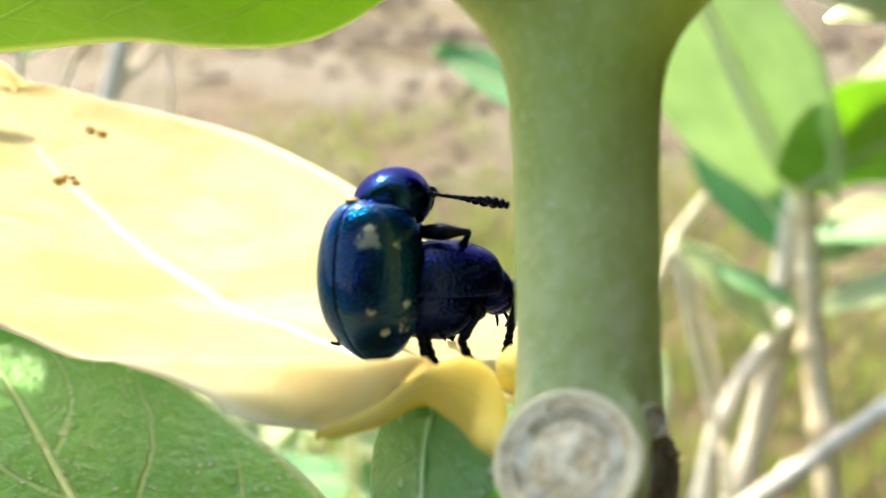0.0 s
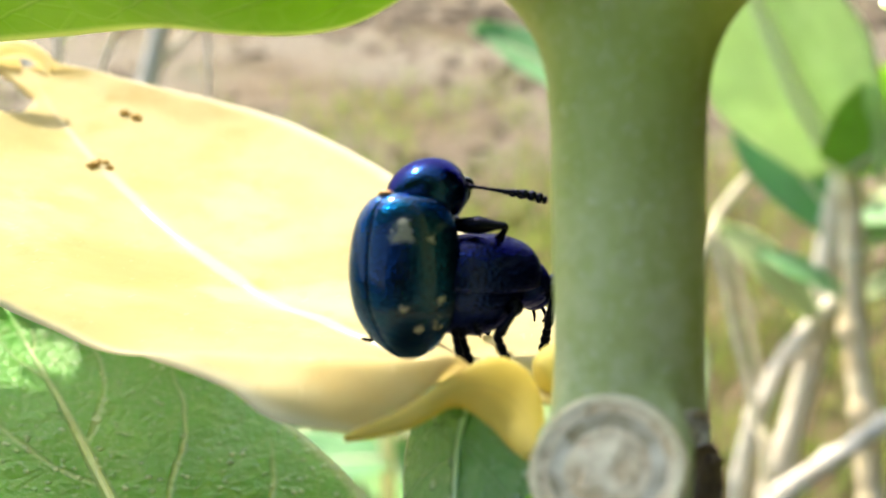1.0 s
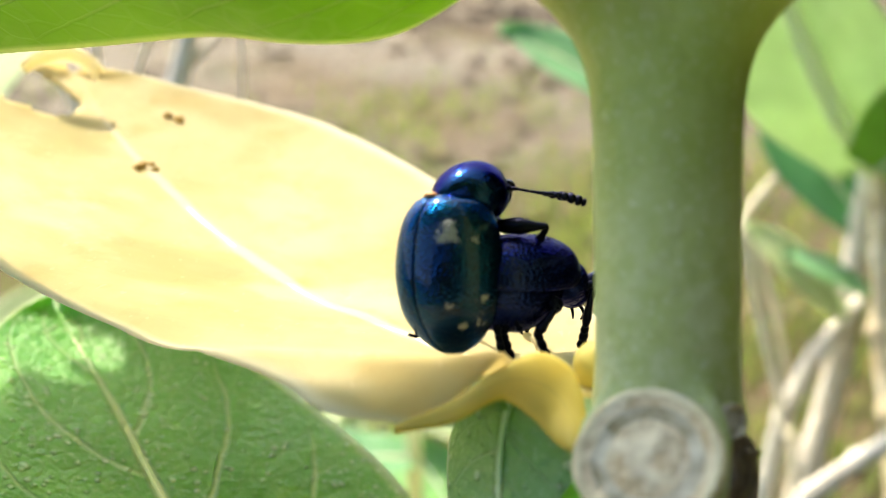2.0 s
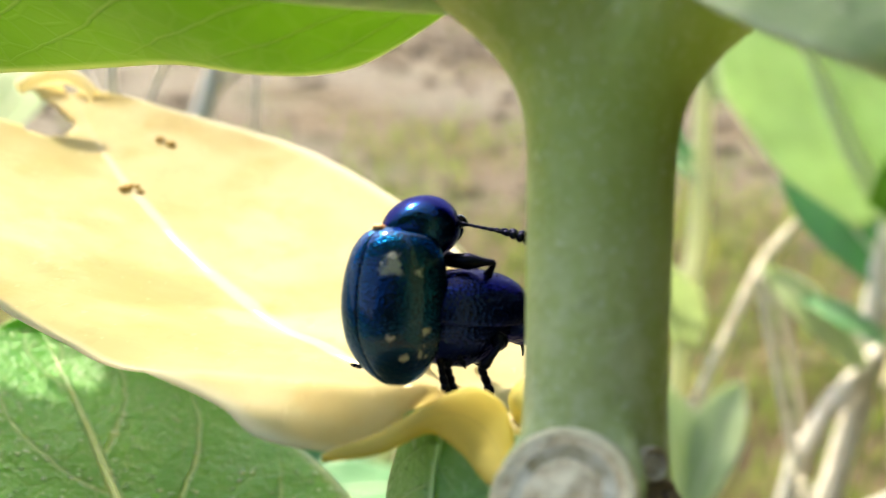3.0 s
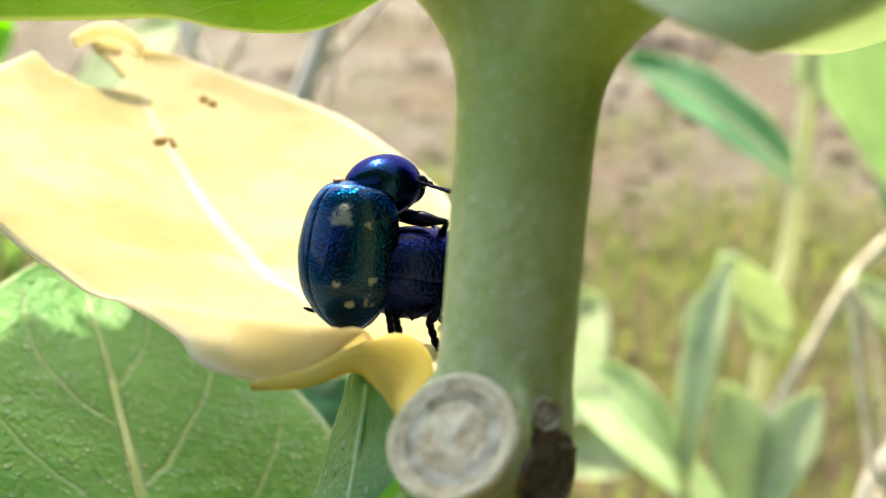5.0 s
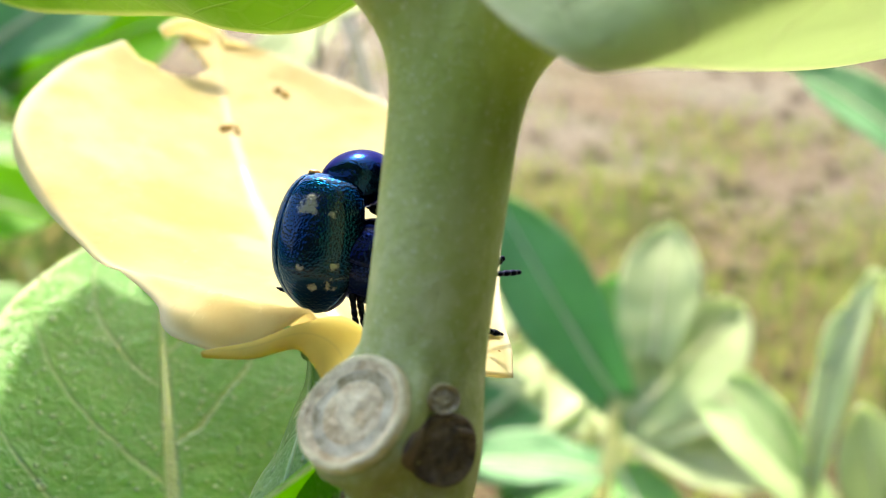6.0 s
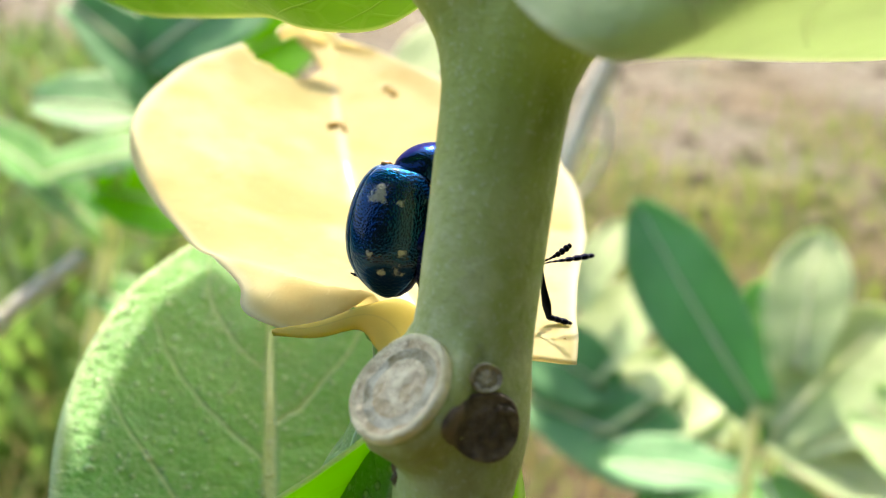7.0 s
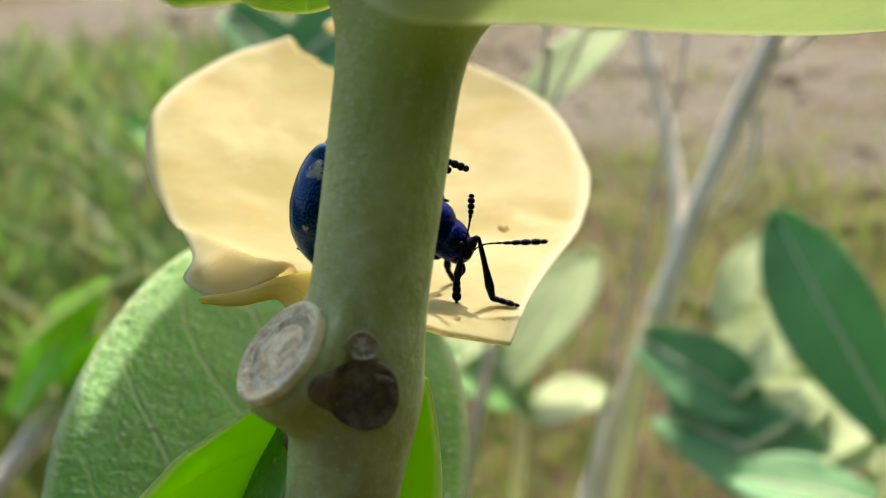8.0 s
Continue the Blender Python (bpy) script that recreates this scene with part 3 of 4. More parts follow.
def auricle_point(u, v):
    """The ear of the leaf's base: it rolls over from the base's rim and runs down to the scar."""
    rim = [(-6.0, 50.1, -8.75), (-3.4, 51.1, -7.7), (-1.0, 52.1, -6.2), (0.75, 52.8, -5.35), (2.3, 53.0, -6.0), (2.95, 52.2, -7.45), (2.9, 51.2, -8.8)]
    low = [(-6.0, 49.95, -8.9), (-3.3, 50.6, -8.45), (-1.1, 51.6, -7.45), (0.45, 51.4, -8.25), (1.35, 51.0, -9.1), (1.9, 50.3, -9.5), (2.3, 49.6, -9.6)]
    p = Vector(curve_at(rim, u)).lerp(Vector(curve_at(low, u)), v)
    return local(p + Vector((-0.10, -0.28, 0.12)) * (4 * v * (1 - v)) * math.sin(math.pi * u))


part("auricle", sheet(bmesh.new(), auricle_point, 40, 16, 0.4 * MM), RIND, yellow, "greenish yellow rolled ear of the leaf base")
bm = bmesh.new()
ball(bm, local((3.7, 54.6, -6.1)), (1.0 * MM, 1.3 * MM, 1.25 * MM), None, 16, 20, lambda v: v * (1 + 0.12 * noise.noise(v * 1.5)))
part("auricle", bm, RIND, yellow)



def milkweed_leaf(name, base, tip, width, up, material, parent, to_local, label="", cup=0.10, droop=0.06, lobes=0.05, fold=0.0, thick=0.5, res=(44, 30), seed=0.0, rib=None, wave=0.02, blunt=1.0, raised=-0.35, stout=1.0):
    """A broad milkweed leaf from base to tip (mm), width across, whose upper face looks towards up."""
    base, tip, up = Vector(base), Vector(tip), Vector(up)
    length = (tip - base).length
    a = (tip - base).normalized()
    up = (up - a * up.dot(a)).normalized()
    r = a.cross(up)
    half = [(0, 0.40), (0.05, 0.50), (0.15, 0.68), (0.30, 0.88), (0.48, 1.0), (0.62, 0.98), (0.76, 0.82), (0.87, 0.57 * blunt), (0.94, 0.36 * blunt), (0.98, 0.18 * blunt), (1.0, 0.03)]

    def point(u, v):
        q = 2 * v - 1
        w = smooth_table(half, u) * width / 2
        s = length * (u + lobes * (-1) * (1 - u) ** 7 * abs(q) ** 1.3)
        h = -droop * length * (4 * (u - 0.5) ** 2 - 1.0) + cup * width * abs(q) ** 1.7 * (0.6 + 0.4 * u) + fold * width * max(0.0, q) ** 2
        h += wave * width * noise.noise(Vector((u * 4, q * 2, seed)))
        h += 0.6 * wave * width * abs(q) ** 3 * math.sin(u * 17 + seed * 5 + (2 if q > 0 else 0))
        # v counts from the right margin, so that the upper face comes first
        return to_local(base + a * s - r * (q * w) + up * h)

    ob = part(name, sheet(bmesh.new(), point, *res, thick * MM), material, parent, label)
    k = width / 44.0
    midrib([Vector(point(u, 0.5)) + up * (raised * k * MM) for u in (0.0, 0.2, 0.4, 0.6, 0.8, 0.985)], 1.25 * k * stout * MM, (0.25 if stout < 1.5 else 1.1) * k * MM, rib or RIB_GREEN, ob)
    return ob


milkweed_leaf("leaf", (0.2, 51.9, -49.2), (-43.8, 99.9, -7.2), 36.5, (0.32, -0.43, 0.83), GREEN, plant, local, "broad green leaf with pale veins and powdery bloom", 0.06, 0.03, res=(80, 56), seed=1.0, stout=0.42)


def spanned_leaf(first, second, bulge, material, label, seed, belly=(0, 0, 0), rib=1.0):
    """A leaf whose two margins run along the curves first and second (mm)."""

    def point(u, v):
        a, b = Vector(curve_at(first, u)), Vector(curve_at(second, u))
        p = a.lerp(b, v) + Vector(belly) * (1 - 4 * (v - 0.5) ** 2) * math.sin(math.pi * min(1.0, u + 0.12)) ** 0.5
        p.z += bulge * (4 * (v - 0.5) ** 2 - 1) * math.sin(math.pi * u) ** 0.5 + 0.5 * noise.noise(Vector((u * 4, v * 3, seed)))
        return local(p)

    def turned(u, v):
        return point(u, 1 - v)

    up = (Vector(point(0.5, 1)) - Vector(point(0.5, 0))).cross(Vector(point(0.6, 0.5)) - Vector(point(0.4, 0.5))).z < 0
    ob = part("leaf", sheet(bmesh.new(), point if up else turned, 70, 44, 0.5 * MM), material, plant, label)
    midrib([Vector(point(u, 0.5)) - Vector((0, 0, 0.3 * MM)) for u in (0.0, 0.2, 0.4, 0.6, 0.8, 0.98)], 1.3 * rib * MM, 0.3 * rib * MM, RIB_GREEN, ob)


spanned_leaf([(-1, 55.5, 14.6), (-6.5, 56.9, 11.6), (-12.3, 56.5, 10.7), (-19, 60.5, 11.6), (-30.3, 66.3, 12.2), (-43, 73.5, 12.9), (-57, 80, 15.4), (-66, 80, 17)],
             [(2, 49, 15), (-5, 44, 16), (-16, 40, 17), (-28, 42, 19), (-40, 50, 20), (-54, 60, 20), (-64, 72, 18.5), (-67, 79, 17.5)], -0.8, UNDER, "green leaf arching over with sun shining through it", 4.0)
spanned_leaf([(7.5, 44.5, 13.6), (10.6, 40.0, 10.4), (15.5, 38.4, 8.3), (17.6, 47.5, 10.3), (24.1, 68.0, 15.0), (31.1, 80.0, 19.2), (38, 86, 22)],
             [(10.5, 47, 15), (20, 40, 16), (36, 38, 18), (48, 46, 21), (55, 60, 24), (50, 76, 25), (40, 86, 23)], -1.0, PALE, "pale green leaf with a light margin arching over", 5.0)
spanned_leaf([(4.4, 48.5, -11.2), (3.2, 47.6, -12.6), (0.6, 46.4, -15.3), (-2.2, 46.0, -18.4), (-4.5, 46.0, -24.0), (0, 48, -36), (5, 50, -46)],
             [(7.0, 57.4, -10.6), (7.6, 58.4, -13.2), (9.2, 58.2, -18.0), (10.5, 57.5, -24.0), (9.5, 55, -36), (7, 52, -46)], 0.0, BRIGHT, "bright green leaf behind the stem with sun through it", 3.0, (-3.0, 2.4, 0))
spanned_leaf([(-0.6, 53.2, -7.4), (-2.6, 57.0, -8.1), (-3.8, 59.8, -10.6), (-4.0, 59.0, -12.5), (-3.9, 57.4, -14.6), (-4.4, 55.0, -19), (-3, 52, -32), (4, 50, -46)],
             [(0.6, 53.0, -7.4), (2.4, 52.0, -8.8), (3.2, 51.4, -11), (3.5, 50.8, -13), (3.5, 50.5, -16), (3.2, 50.2, -22), (4, 50, -32), (6, 50, -46)], 0.0, DUSTY, "dusty green leaf beside the stem", 2.0, (-0.8, -1.2, 0), 0.15)
part("spur", tube(bmesh.new(), [local((9.9, 48.3, -9.2)), local((10.5, 48.8, -9.2)), local((10.85, 49.0, -9.3))], (0.3 * MM, 0.2 * MM, 0.06 * MM), 8, 6), DARK_SCAR, plant)


# ---- the beetles ----
def frame_of(origin, ahead, back):
    """A beetle's pose in plant axes (mm): ahead runs to its head, back away from its belly."""
    x = Vector(ahead).normalized()
    z = Vector(back)
    z = (z - x * z.dot(x)).normalized()
    y = z.cross(x)
    m = Matrix((x, y, z)).transposed().to_4x4()
    m.translation = Vector(origin)
    return m


CASE = [(-1.0, 0.0), (-0.97, 0.19), (-0.90, 0.38), (-0.75, 0.63), (-0.5, 0.87), (-0.2, 0.99), (0.1, 1.03), (0.45, 0.98), (0.70, 0.87), (0.86, 0.74), (0.95, 0.62), (1.0, 0.48)]


def wing_case(beetle, side, material, long=4.35, wide=2.75, high=2.65):
    """One domed wing case, from the seam on the back round to the flank."""

    def point(u, v):
        t = -1 + 2 * u ** 1.7
        p = smooth_table(CASE, t)
        phi = radians(0.12 + 106.0 * v)
        q = p if t < 0 else p ** 0.8
        y = side * wide * p * math.sin(phi) ** 0.92
        z = high * q * (math.cos(phi) if phi < 1.57 else 0.75 * math.cos(phi)) - 0.012 * math.exp(-(v / 0.02) ** 2)
        z += 0.12 * math.exp(-((t - 0.74) / 0.16) ** 2 - ((v - 0.55) / 0.2) ** 2)
        return Vector((long * t, y, z)) * MM

    if side > 0:
        surface = point
    else:
        def surface(u, v):
            return point(u, 1 - v)
    bm = sheet(bmesh.new(), surface, 44, 34, -0.10 * MM)
    bmesh.ops.recalc_face_normals(bm, faces=bm.faces)
    return part("wing_case", bm, material, beetle)


def segment(name, a, b, r0, r1, material, parent, mid=None, inv=None, sides=10):
    """A limb from a to b (mm, plant axes, brought into the beetle's own by inv)."""
    a, b = inv @ Vector(a), inv @ Vector(b)
    rr = [r0 * 0.55, r0, mid or (r0 + r1) / 2, r1, r1 * 0.6]
    return part(name, tube(bmesh.new(), [a * MM, (a * 0.7 + b * 0.3) * MM, (a * 0.3 + b * 0.7) * MM, b * MM], [q * MM for q in rr], sides, 12), material, parent)


def leg(beetle, inv, hip, knee, ankle, toe, k=1.0, material=None):
    """A leg: thick femur, slimmer shin that widens to its end, and a foot of three pads and a claw."""
    material = material or BLACK
    femur = segment("leg", hip, knee, 0.42 * k, 0.26 * k, material, beetle, 0.50 * k, inv)
    segment("shin", knee, ankle, 0.17 * k, 0.30 * k, BLACK, femur, 0.2 * k, inv)
    bm = bmesh.new()
    a, b = inv @ Vector(ankle), inv @ Vector(toe)
    along = (b - a).normalized()
    turn = along.to_track_quat("X", "Z").to_matrix()
    for t, r in ((0.10, 0.28), (0.36, 0.32), (0.66, 0.36)):
        ball(bm, (a + (b - a) * t) * MM, ((b - a).length * 0.22 * MM, r * k * MM, 0.20 * k * MM), turn, 8, 10)
    ball(bm, (a + (b - a) * 0.93) * MM, (0.30 * k * MM, 0.12 * k * MM, 0.12 * k * MM), turn, 8, 8)
    part("foot", bm, BLACK, femur)
    return femur


def antenna(beetle, inv, points, k=1.0):
    """Eleven joints, thin at the root, the last five a club. Its object's origin is its root."""
    pts = [inv @ Vector(p) for p in points]
    origin = pts[0]
    ob = None
    for j in range(11):
        t = (j + 0.5) / 11
        c = Vector(curve_at([p - origin for p in pts], t))
        d = Vector(curve_at(pts, min(1, t + 0.04)) - curve_at(pts, max(0, t - 0.04))).normalized()
        thick = (0.14, 0.095, 0.075, 0.075, 0.085, 0.10, 0.15, 0.22, 0.26, 0.27, 0.21)[j] * k
        bm = bmesh.new()
        near = (Vector(curve_at(pts, min(1, t + 0.06))) - Vector(curve_at(pts, max(0, t - 0.06)))).length / (min(1, t + 0.06) - max(0, t - 0.06)) / 11
        ball(bm, c * MM, (near * 0.62 * MM, thick * MM, thick * 0.85 * MM), d.to_track_quat("X", "Z").to_matrix(), 8, 10)
        if ob is None:
            ob = part("antenna", bm, BLACK, beetle)
            ob.location = origin * MM
        else:
            part("joint", bm, BLACK, ob)
    return ob


def beetle_thing(m, label, case, front, k=1.0, nod=70.0, neck=(4.4, -1.4), face=(4.8, -3.3), deep=1.75, dome=(4.4, 2.9, 2.75)):
    beetle = new("beetle")
    beetle.empty_display_size = 0.003
    beetle.matrix_world = PLANT @ Matrix.Translation(m.translation * MM) @ m.to_3x3().to_4x4()
    tagged(beetle, label, "beetle", "pair of mating beetles")
    for side in (1, -1):
        wing_case(beetle, side, case, *(q * k for q in dome))
    bm = bmesh.new()
    ball(bm, Vector((-0.25, 0, -0.35 if deep < 2 else -0.6)) * k * MM, (4.0 * k * MM, 2.5 * k * MM, deep * k * MM), None, 24, 28,
         lambda v: Vector((v.x, v.y, v.z * (1 + 0.03 * math.sin(v.x * 22)))))
    part("belly", bm, BLACK if deep < 2 else VIOLET, beetle)
    bm = bmesh.new()
    lean = Euler((0, radians(nod), 0)).to_matrix()

    def shield(v):
        return Vector((v.x * (1 - 0.10 * v.y * v.y), v.y * (1 - 0.14 * max(0, v.x)), v.z * (1 if v.z > 0 else 0.8)))

    ball(bm, Vector((neck[0], 0, neck[1])) * k * MM, ((2.75 if nod > 60 else 1.9) * k * MM, 2.2 * k * MM, (2.08 if nod > 60 else 1.75) * k * MM), lean, 28, 36, shield)
    part("pronotum", bm, front, beetle)
    bm = bmesh.new()
    ball(bm, Vector((face[0], 0, face[1])) * k * MM, (0.95 * k * MM, 1.3 * k * MM, 1.1 * k * MM), Euler((0, radians(nod + 10), 0)).to_matrix(), 20, 26)
    head = part("head", bm, front, beetle)
    for s in (-1, 1):
        bm = bmesh.new()
        ball(bm, Vector((face[0] + 0.35, s * 1.25, face[1] + 0.05)) * k * MM, (0.42 * k * MM, 0.30 * k * MM, 0.55 * k * MM), None, 10, 14)
        part("eye", bm, EYE_BLACK, head)
        bm = bmesh.new()
        tube(bm, [Vector((face[0] + 0.3, s * 0.45, face[1] - 0.9)) * k * MM, Vector((face[0] + 0.5, s * 0.5, face[1] - 1.4)) * k * MM, Vector((face[0] + 0.35, s * 0.35, face[1] - 1.8)) * k * MM], (0.13 * k * MM, 0.1 * k * MM, 0.05 * k * MM), 8, 8)
        part("palp", bm, BLACK, head)
    return beetle


def yellow_on(x, y, lift=0.0):
    """The point of the yellow leaf's upper face over or under (x, y), raised by lift."""
    best = min(((yellow_point(u / 60, v / 40) for u in range(61) for v in range(41))), key=lambda p: (p.x - x) ** 2 + (p.y - y) ** 2)
    return Vector((x, y, best.z + lift))


UPPER = frame_of((-3.6, 58.9, -1.80), (0.0, 0.04, 1), (-0.58, -0.81, 0))
LOWER = frame_of((-0.4, 60.5, -2.05), (0.74, 0.67, 0.03), (0.0, 0.0, 1.0))
upper = beetle_thing(UPPER, "metallic dark blue beetle with worn pale patches mounted upright on another", ELYTRA, BLUE, 1.0, dome=(4.3, 2.75, 3.5))
lower = beetle_thing(LOWER, "metallic violet-blue beetle standing on a yellow leaf under another", VIOLET, VIOLET, 0.90, 32.0, (4.15, -0.45), (5.35, -1.15), 2.7)
UI, LI = UPPER.inverted(), LOWER.inverted()

bm = bmesh.new()
ball(bm, (UI @ Vector((-4.9, 57.9, 2.62))) * MM, (0.24 * MM, 0.40 * MM, 0.40 * MM), None, 10, 14)
ball(bm, (UI @ Vector((-4.3, 57.5, 2.45))) * MM, (0.14 * MM, 0.40 * MM, 0.30 * MM), None, 10, 14)
part("neck_joint", bm, AMBER, upper, "amber joint behind the pronotum")
antenna_upper_a = antenna(upper, UI, [(-0.9, 60.2, 3.2), (0.8, 60.2, 2.95), (2.4, 60.2, 2.72), (3.65, 60.2, 2.35)], 1.2)
antenna_upper_b = antenna(upper, UI, [(-0.9, 62.3, 3.28), (0.4, 62.3, 3.06), (1.8, 62.3, 2.85), (3.5, 62.3, 2.6)], 1.1)
leg(upper, UI, (-1.5, 59.8, 1.0), (1.5, 59.3, 1.0), (1.0, 60.3, 0.1), (1.8, 60.8, 0.0))
leg(upper, UI, (-2.6, 61.6, 1.2), (-0.4, 63.9, 1.0), (0.4, 63.2, 0.2), (1.2, 63.8, 0.2))
leg(upper, UI, (-2.0, 59.3, -1.0), (-0.9, 58.6, -1.6), (-0.3, 58.7, -4.2), (0.1, 59.0, -4.9), 0.7)
leg(upper, UI, (-3.2, 62.4, -1.2), (-1.9, 64.2, -0.4), (-1.2, 63.8, -3.0), (-0.8, 63.8, -4.0), 0.8)
leg(upper, UI, (-2.6, 58.9, -3.6), (-1.4, 58.3, -3.4), (-1.2, 58.8, -5.0), yellow_on(-0.8, 59.2, 0.2), 0.9)
leg(upper, UI, (-4.8, 59.6, -4.4), (-5.4, 59.0, -4.75), (-5.7, 58.5, -5.15), (-6.1, 57.9, -5.0), 0.6)

leg(lower, LI, (0.4, 59.6, -3.6), (-0.6, 58.6, -3.4), (-0.9, 59.2, -5.0), yellow_on(-0.4, 59.8, 0.2), 1.05)
leg(lower, LI, (1.8, 60.4, -3.3), (2.0, 59.5, -3.6), (1.0, 59.8, -5.0), yellow_on(1.7, 60.3, 0.2), 1.15)
leg(lower, LI, (2.6, 62.3, -2.9), (4.3, 62.3, -2.3), (3.9, 63.0, -4.9), yellow_on(3.7, 63.8, 0.2), 1.0)
leg(lower, LI, (-1.2, 63.6, -3.8), (-2.6, 65.6, -3.0), (-3.0, 66.4, -4.8), yellow_on(-3.0, 67.3, 0.2), 1.0)
leg(lower, LI, (1.0, 64.0, -3.8), (0.2, 66.2, -3.0), (0.2, 67.0, -4.8), yellow_on(0.6, 67.8, 0.2), 1.0)
foreleg = leg(lower, LI, (3.6, 63.2, -2.9), (4.6, 63.5, -1.7), yellow_on(5.5, 65.3, 0.75), yellow_on(6.5, 67.1, 0.35), 1.1)
antenna_lower_a = antenna(lower, LI, [(3.9, 63.9, -2.9), (5.0, 63.9, -2.1), (5.8, 66.2, -1.7), (6.5, 69.2, -1.3)])
antenna_lower_b = antenna(lower, LI, [(3.5, 63.6, -2.7), (4.0, 63.0, -1.3), (4.0, 62.9, -0.2), (3.7, 63.0, 1.0)])


# ---- bits on the yellow leaf ----
def dropping(x, y, size, seed, lift=0.0, label="small brown dropping stuck on the yellow leaf"):
    p = yellow_on(x, y, lift)
    ob = root("dropping", tuple(p), label, "dropping", "droppings on the leaf")
    bm = bmesh.new()
    rng = random.Random(seed)
    for _ in range(7):
        c = Vector((rng.uniform(-1, 1) * size, rng.uniform(-1, 1) * size * 0.7, rng.uniform(0.0, 0.7) * size))
        ball(bm, c * MM, (size * rng.uniform(0.2, 0.6) * MM, size * rng.uniform(0.2, 0.45) * MM, size * rng.uniform(0.2, 0.5) * MM), Euler((0, 0, rng.uniform(0, 3))).to_matrix(), 6, 8)
    part("crumb", bm, DUNG, ob)


dropping(-34.1, 106.0, 1.0, 1)
dropping(-33.1, 94.0, 0.85, 2, 0.3)
dropping(-5.9, 82.7, 0.5, 3)
dropping(7.2, 64.4, 0.14, 4)
dropping(6.3, 62.6, 0.12, 5)


# ---- shrubs behind ----
PALE_RIB_NODES = Nodes("pale_midrib")
PALE_RIB_NODES.set(Base_Color=PALE_RIB_NODES.mix(PALE_RIB_NODES.noise(200.0, 4.0), (0.74, 0.78, 0.60), (0.90, 0.92, 0.80)), Roughness=0.5)
PALE_RIB = PALE_RIB_NODES.translucent((0.95, 0.96, 0.80, 1.0), 0.6).m


def shrub(name, base, label, limbs, leaves, category="shrub", lean=1.0):
    """limbs: points (mm) and radii (mm), material. leaves: base, tip, width, up, material."""
    ob = root(name, base, label, category)
    origin = Vector(base)

    def to_local(p):
        return (Vector(p) - origin) * MM

    for points, radii, material in limbs:
        part("branch", tube(bmesh.new(), [to_local(p) for p in points], [r * MM for r in radii], 12, 30 if material is not TAN else 90, 0.25, 5 if material is BARK else 8 if material is TAN else 0), material, ob)
    for n, (a, b, width, up, material) in enumerate(leaves):
        milkweed_leaf("leaf", a, Vector(b) * (lean if material is PALE else 1.0), width, up, material, ob, to_local, "", 0.10, 0.06, 0.05, 0, 0.6, (26, 18), n * 1.7 + base[0] * 0.01, PALE_RIB, 0.02, 1.0, 0.9 if width > 90 else 0.25, 2.1 if width > 90 else 1.2)
    return ob


def foot_of(x, y):
    return (x, y, earth(x, y) - 6)


UP = (0.0, -0.55, 0.85)
shrub("milkweed_shrub", foot_of(165, 420), "pale-barked milkweed shrub with broad grey-green leaves", [
    ([foot_of(165, 420), (160, 436, -180), (159, 441, -104), (156, 452, -47), (155, 454, 1), (154, 454, 27)], (7.5, 6.5, 5.4, 5.0, 4.6, 4.0), TAN),
    ([foot_of(140, 520), (136, 510, -180), (139, 507, -122), (154, 504, -58), (159, 495, 6), (162, 480, 45)], (8, 7, 6.4, 6.0, 5.2, 3.5), BARK),
    ([foot_of(112, 490), (116, 488, -160), (120, 486, -99), (135, 488, -61), (160, 494, -31)], (5.5, 5.2, 4.8, 4.4, 4.0), BARK),
    ([foot_of(70, 512), (78, 506, -95), (84, 508, -58), (96, 509, -28), (110, 508, 5), (124, 505, 25), (137, 501, 43), (155, 496, 60)], (3.4, 3.2, 3.0, 3.0, 2.9, 2.6, 2.4, 2.0), DRY),
    ([(110, 508, 5), (118, 506, -14), (124, 504, -37), (130, 500, -70)], (1.8, 1.7, 1.6, 1.4), DRY),
    ([(103, 479, 1), (111, 476, -39), (119, 469, -78), (124, 460, -130), foot_of(128, 455)], (1.6, 2.0, 2.2, 2.4, 2.6), DRY),
    ([(110, 432, -118), (125, 431, -101), (150, 431, -83), (178, 431, -63), (215, 432, -40)], (4.0, 3.8, 3.6, 3.4, 3.0), BARK),
], [
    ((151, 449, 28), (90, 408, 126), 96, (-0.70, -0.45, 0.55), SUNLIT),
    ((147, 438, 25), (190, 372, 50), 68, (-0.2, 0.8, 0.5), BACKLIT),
    ((164, 494, 2), (116, 503, 64), 34, (-0.5, -0.8, 0.3), BLUISH),
    ((149, 486, -38), (105, 488, 3), 22, (-0.4, -0.4, 0.8), PALE),
    ((156, 474, -27), (122, 484, -10), 18, (-0.2, -0.4, 0.9), BLUISH),
    ((160, 471, -29), (200, 425, -14), 30, (0.0, -0.6, 0.8), PALE),
    ((160, 471, 4), (204, 436, 4), 26, (0, -0.5, 0.9), BLUISH),
    ((154, 444, 52), (176, 390, 98), 60, (0.5, -0.75, 0.45), PALE),
    ((160, 470, -5), (205, 470, 20), 28, (0, -0.6, 0.8), PALE),
])
shrub("milkweed_seedling", foot_of(70, 560), "slender milkweed with a pale green stalk and drooping leaves", [
    ([(94, 572, 190), (90, 578, 130), (91, 582, 24), (82, 570, -59), foot_of(70, 560)], (3.0, 4.4, 5.0, 5.4, 6), YOUNG),
], [
    ((88, 586, 54), (-6, 578, 106), 42, (0.35, -0.7, 0.6), BLUISH),
    ((90, 580, 100), (140, 560, 170), 46, (0.3, -0.8, 0.5), PALE),
    ((84, 572, -40), (50, 470, 5), 34, (0, -0.5, 0.9), PALE),
])
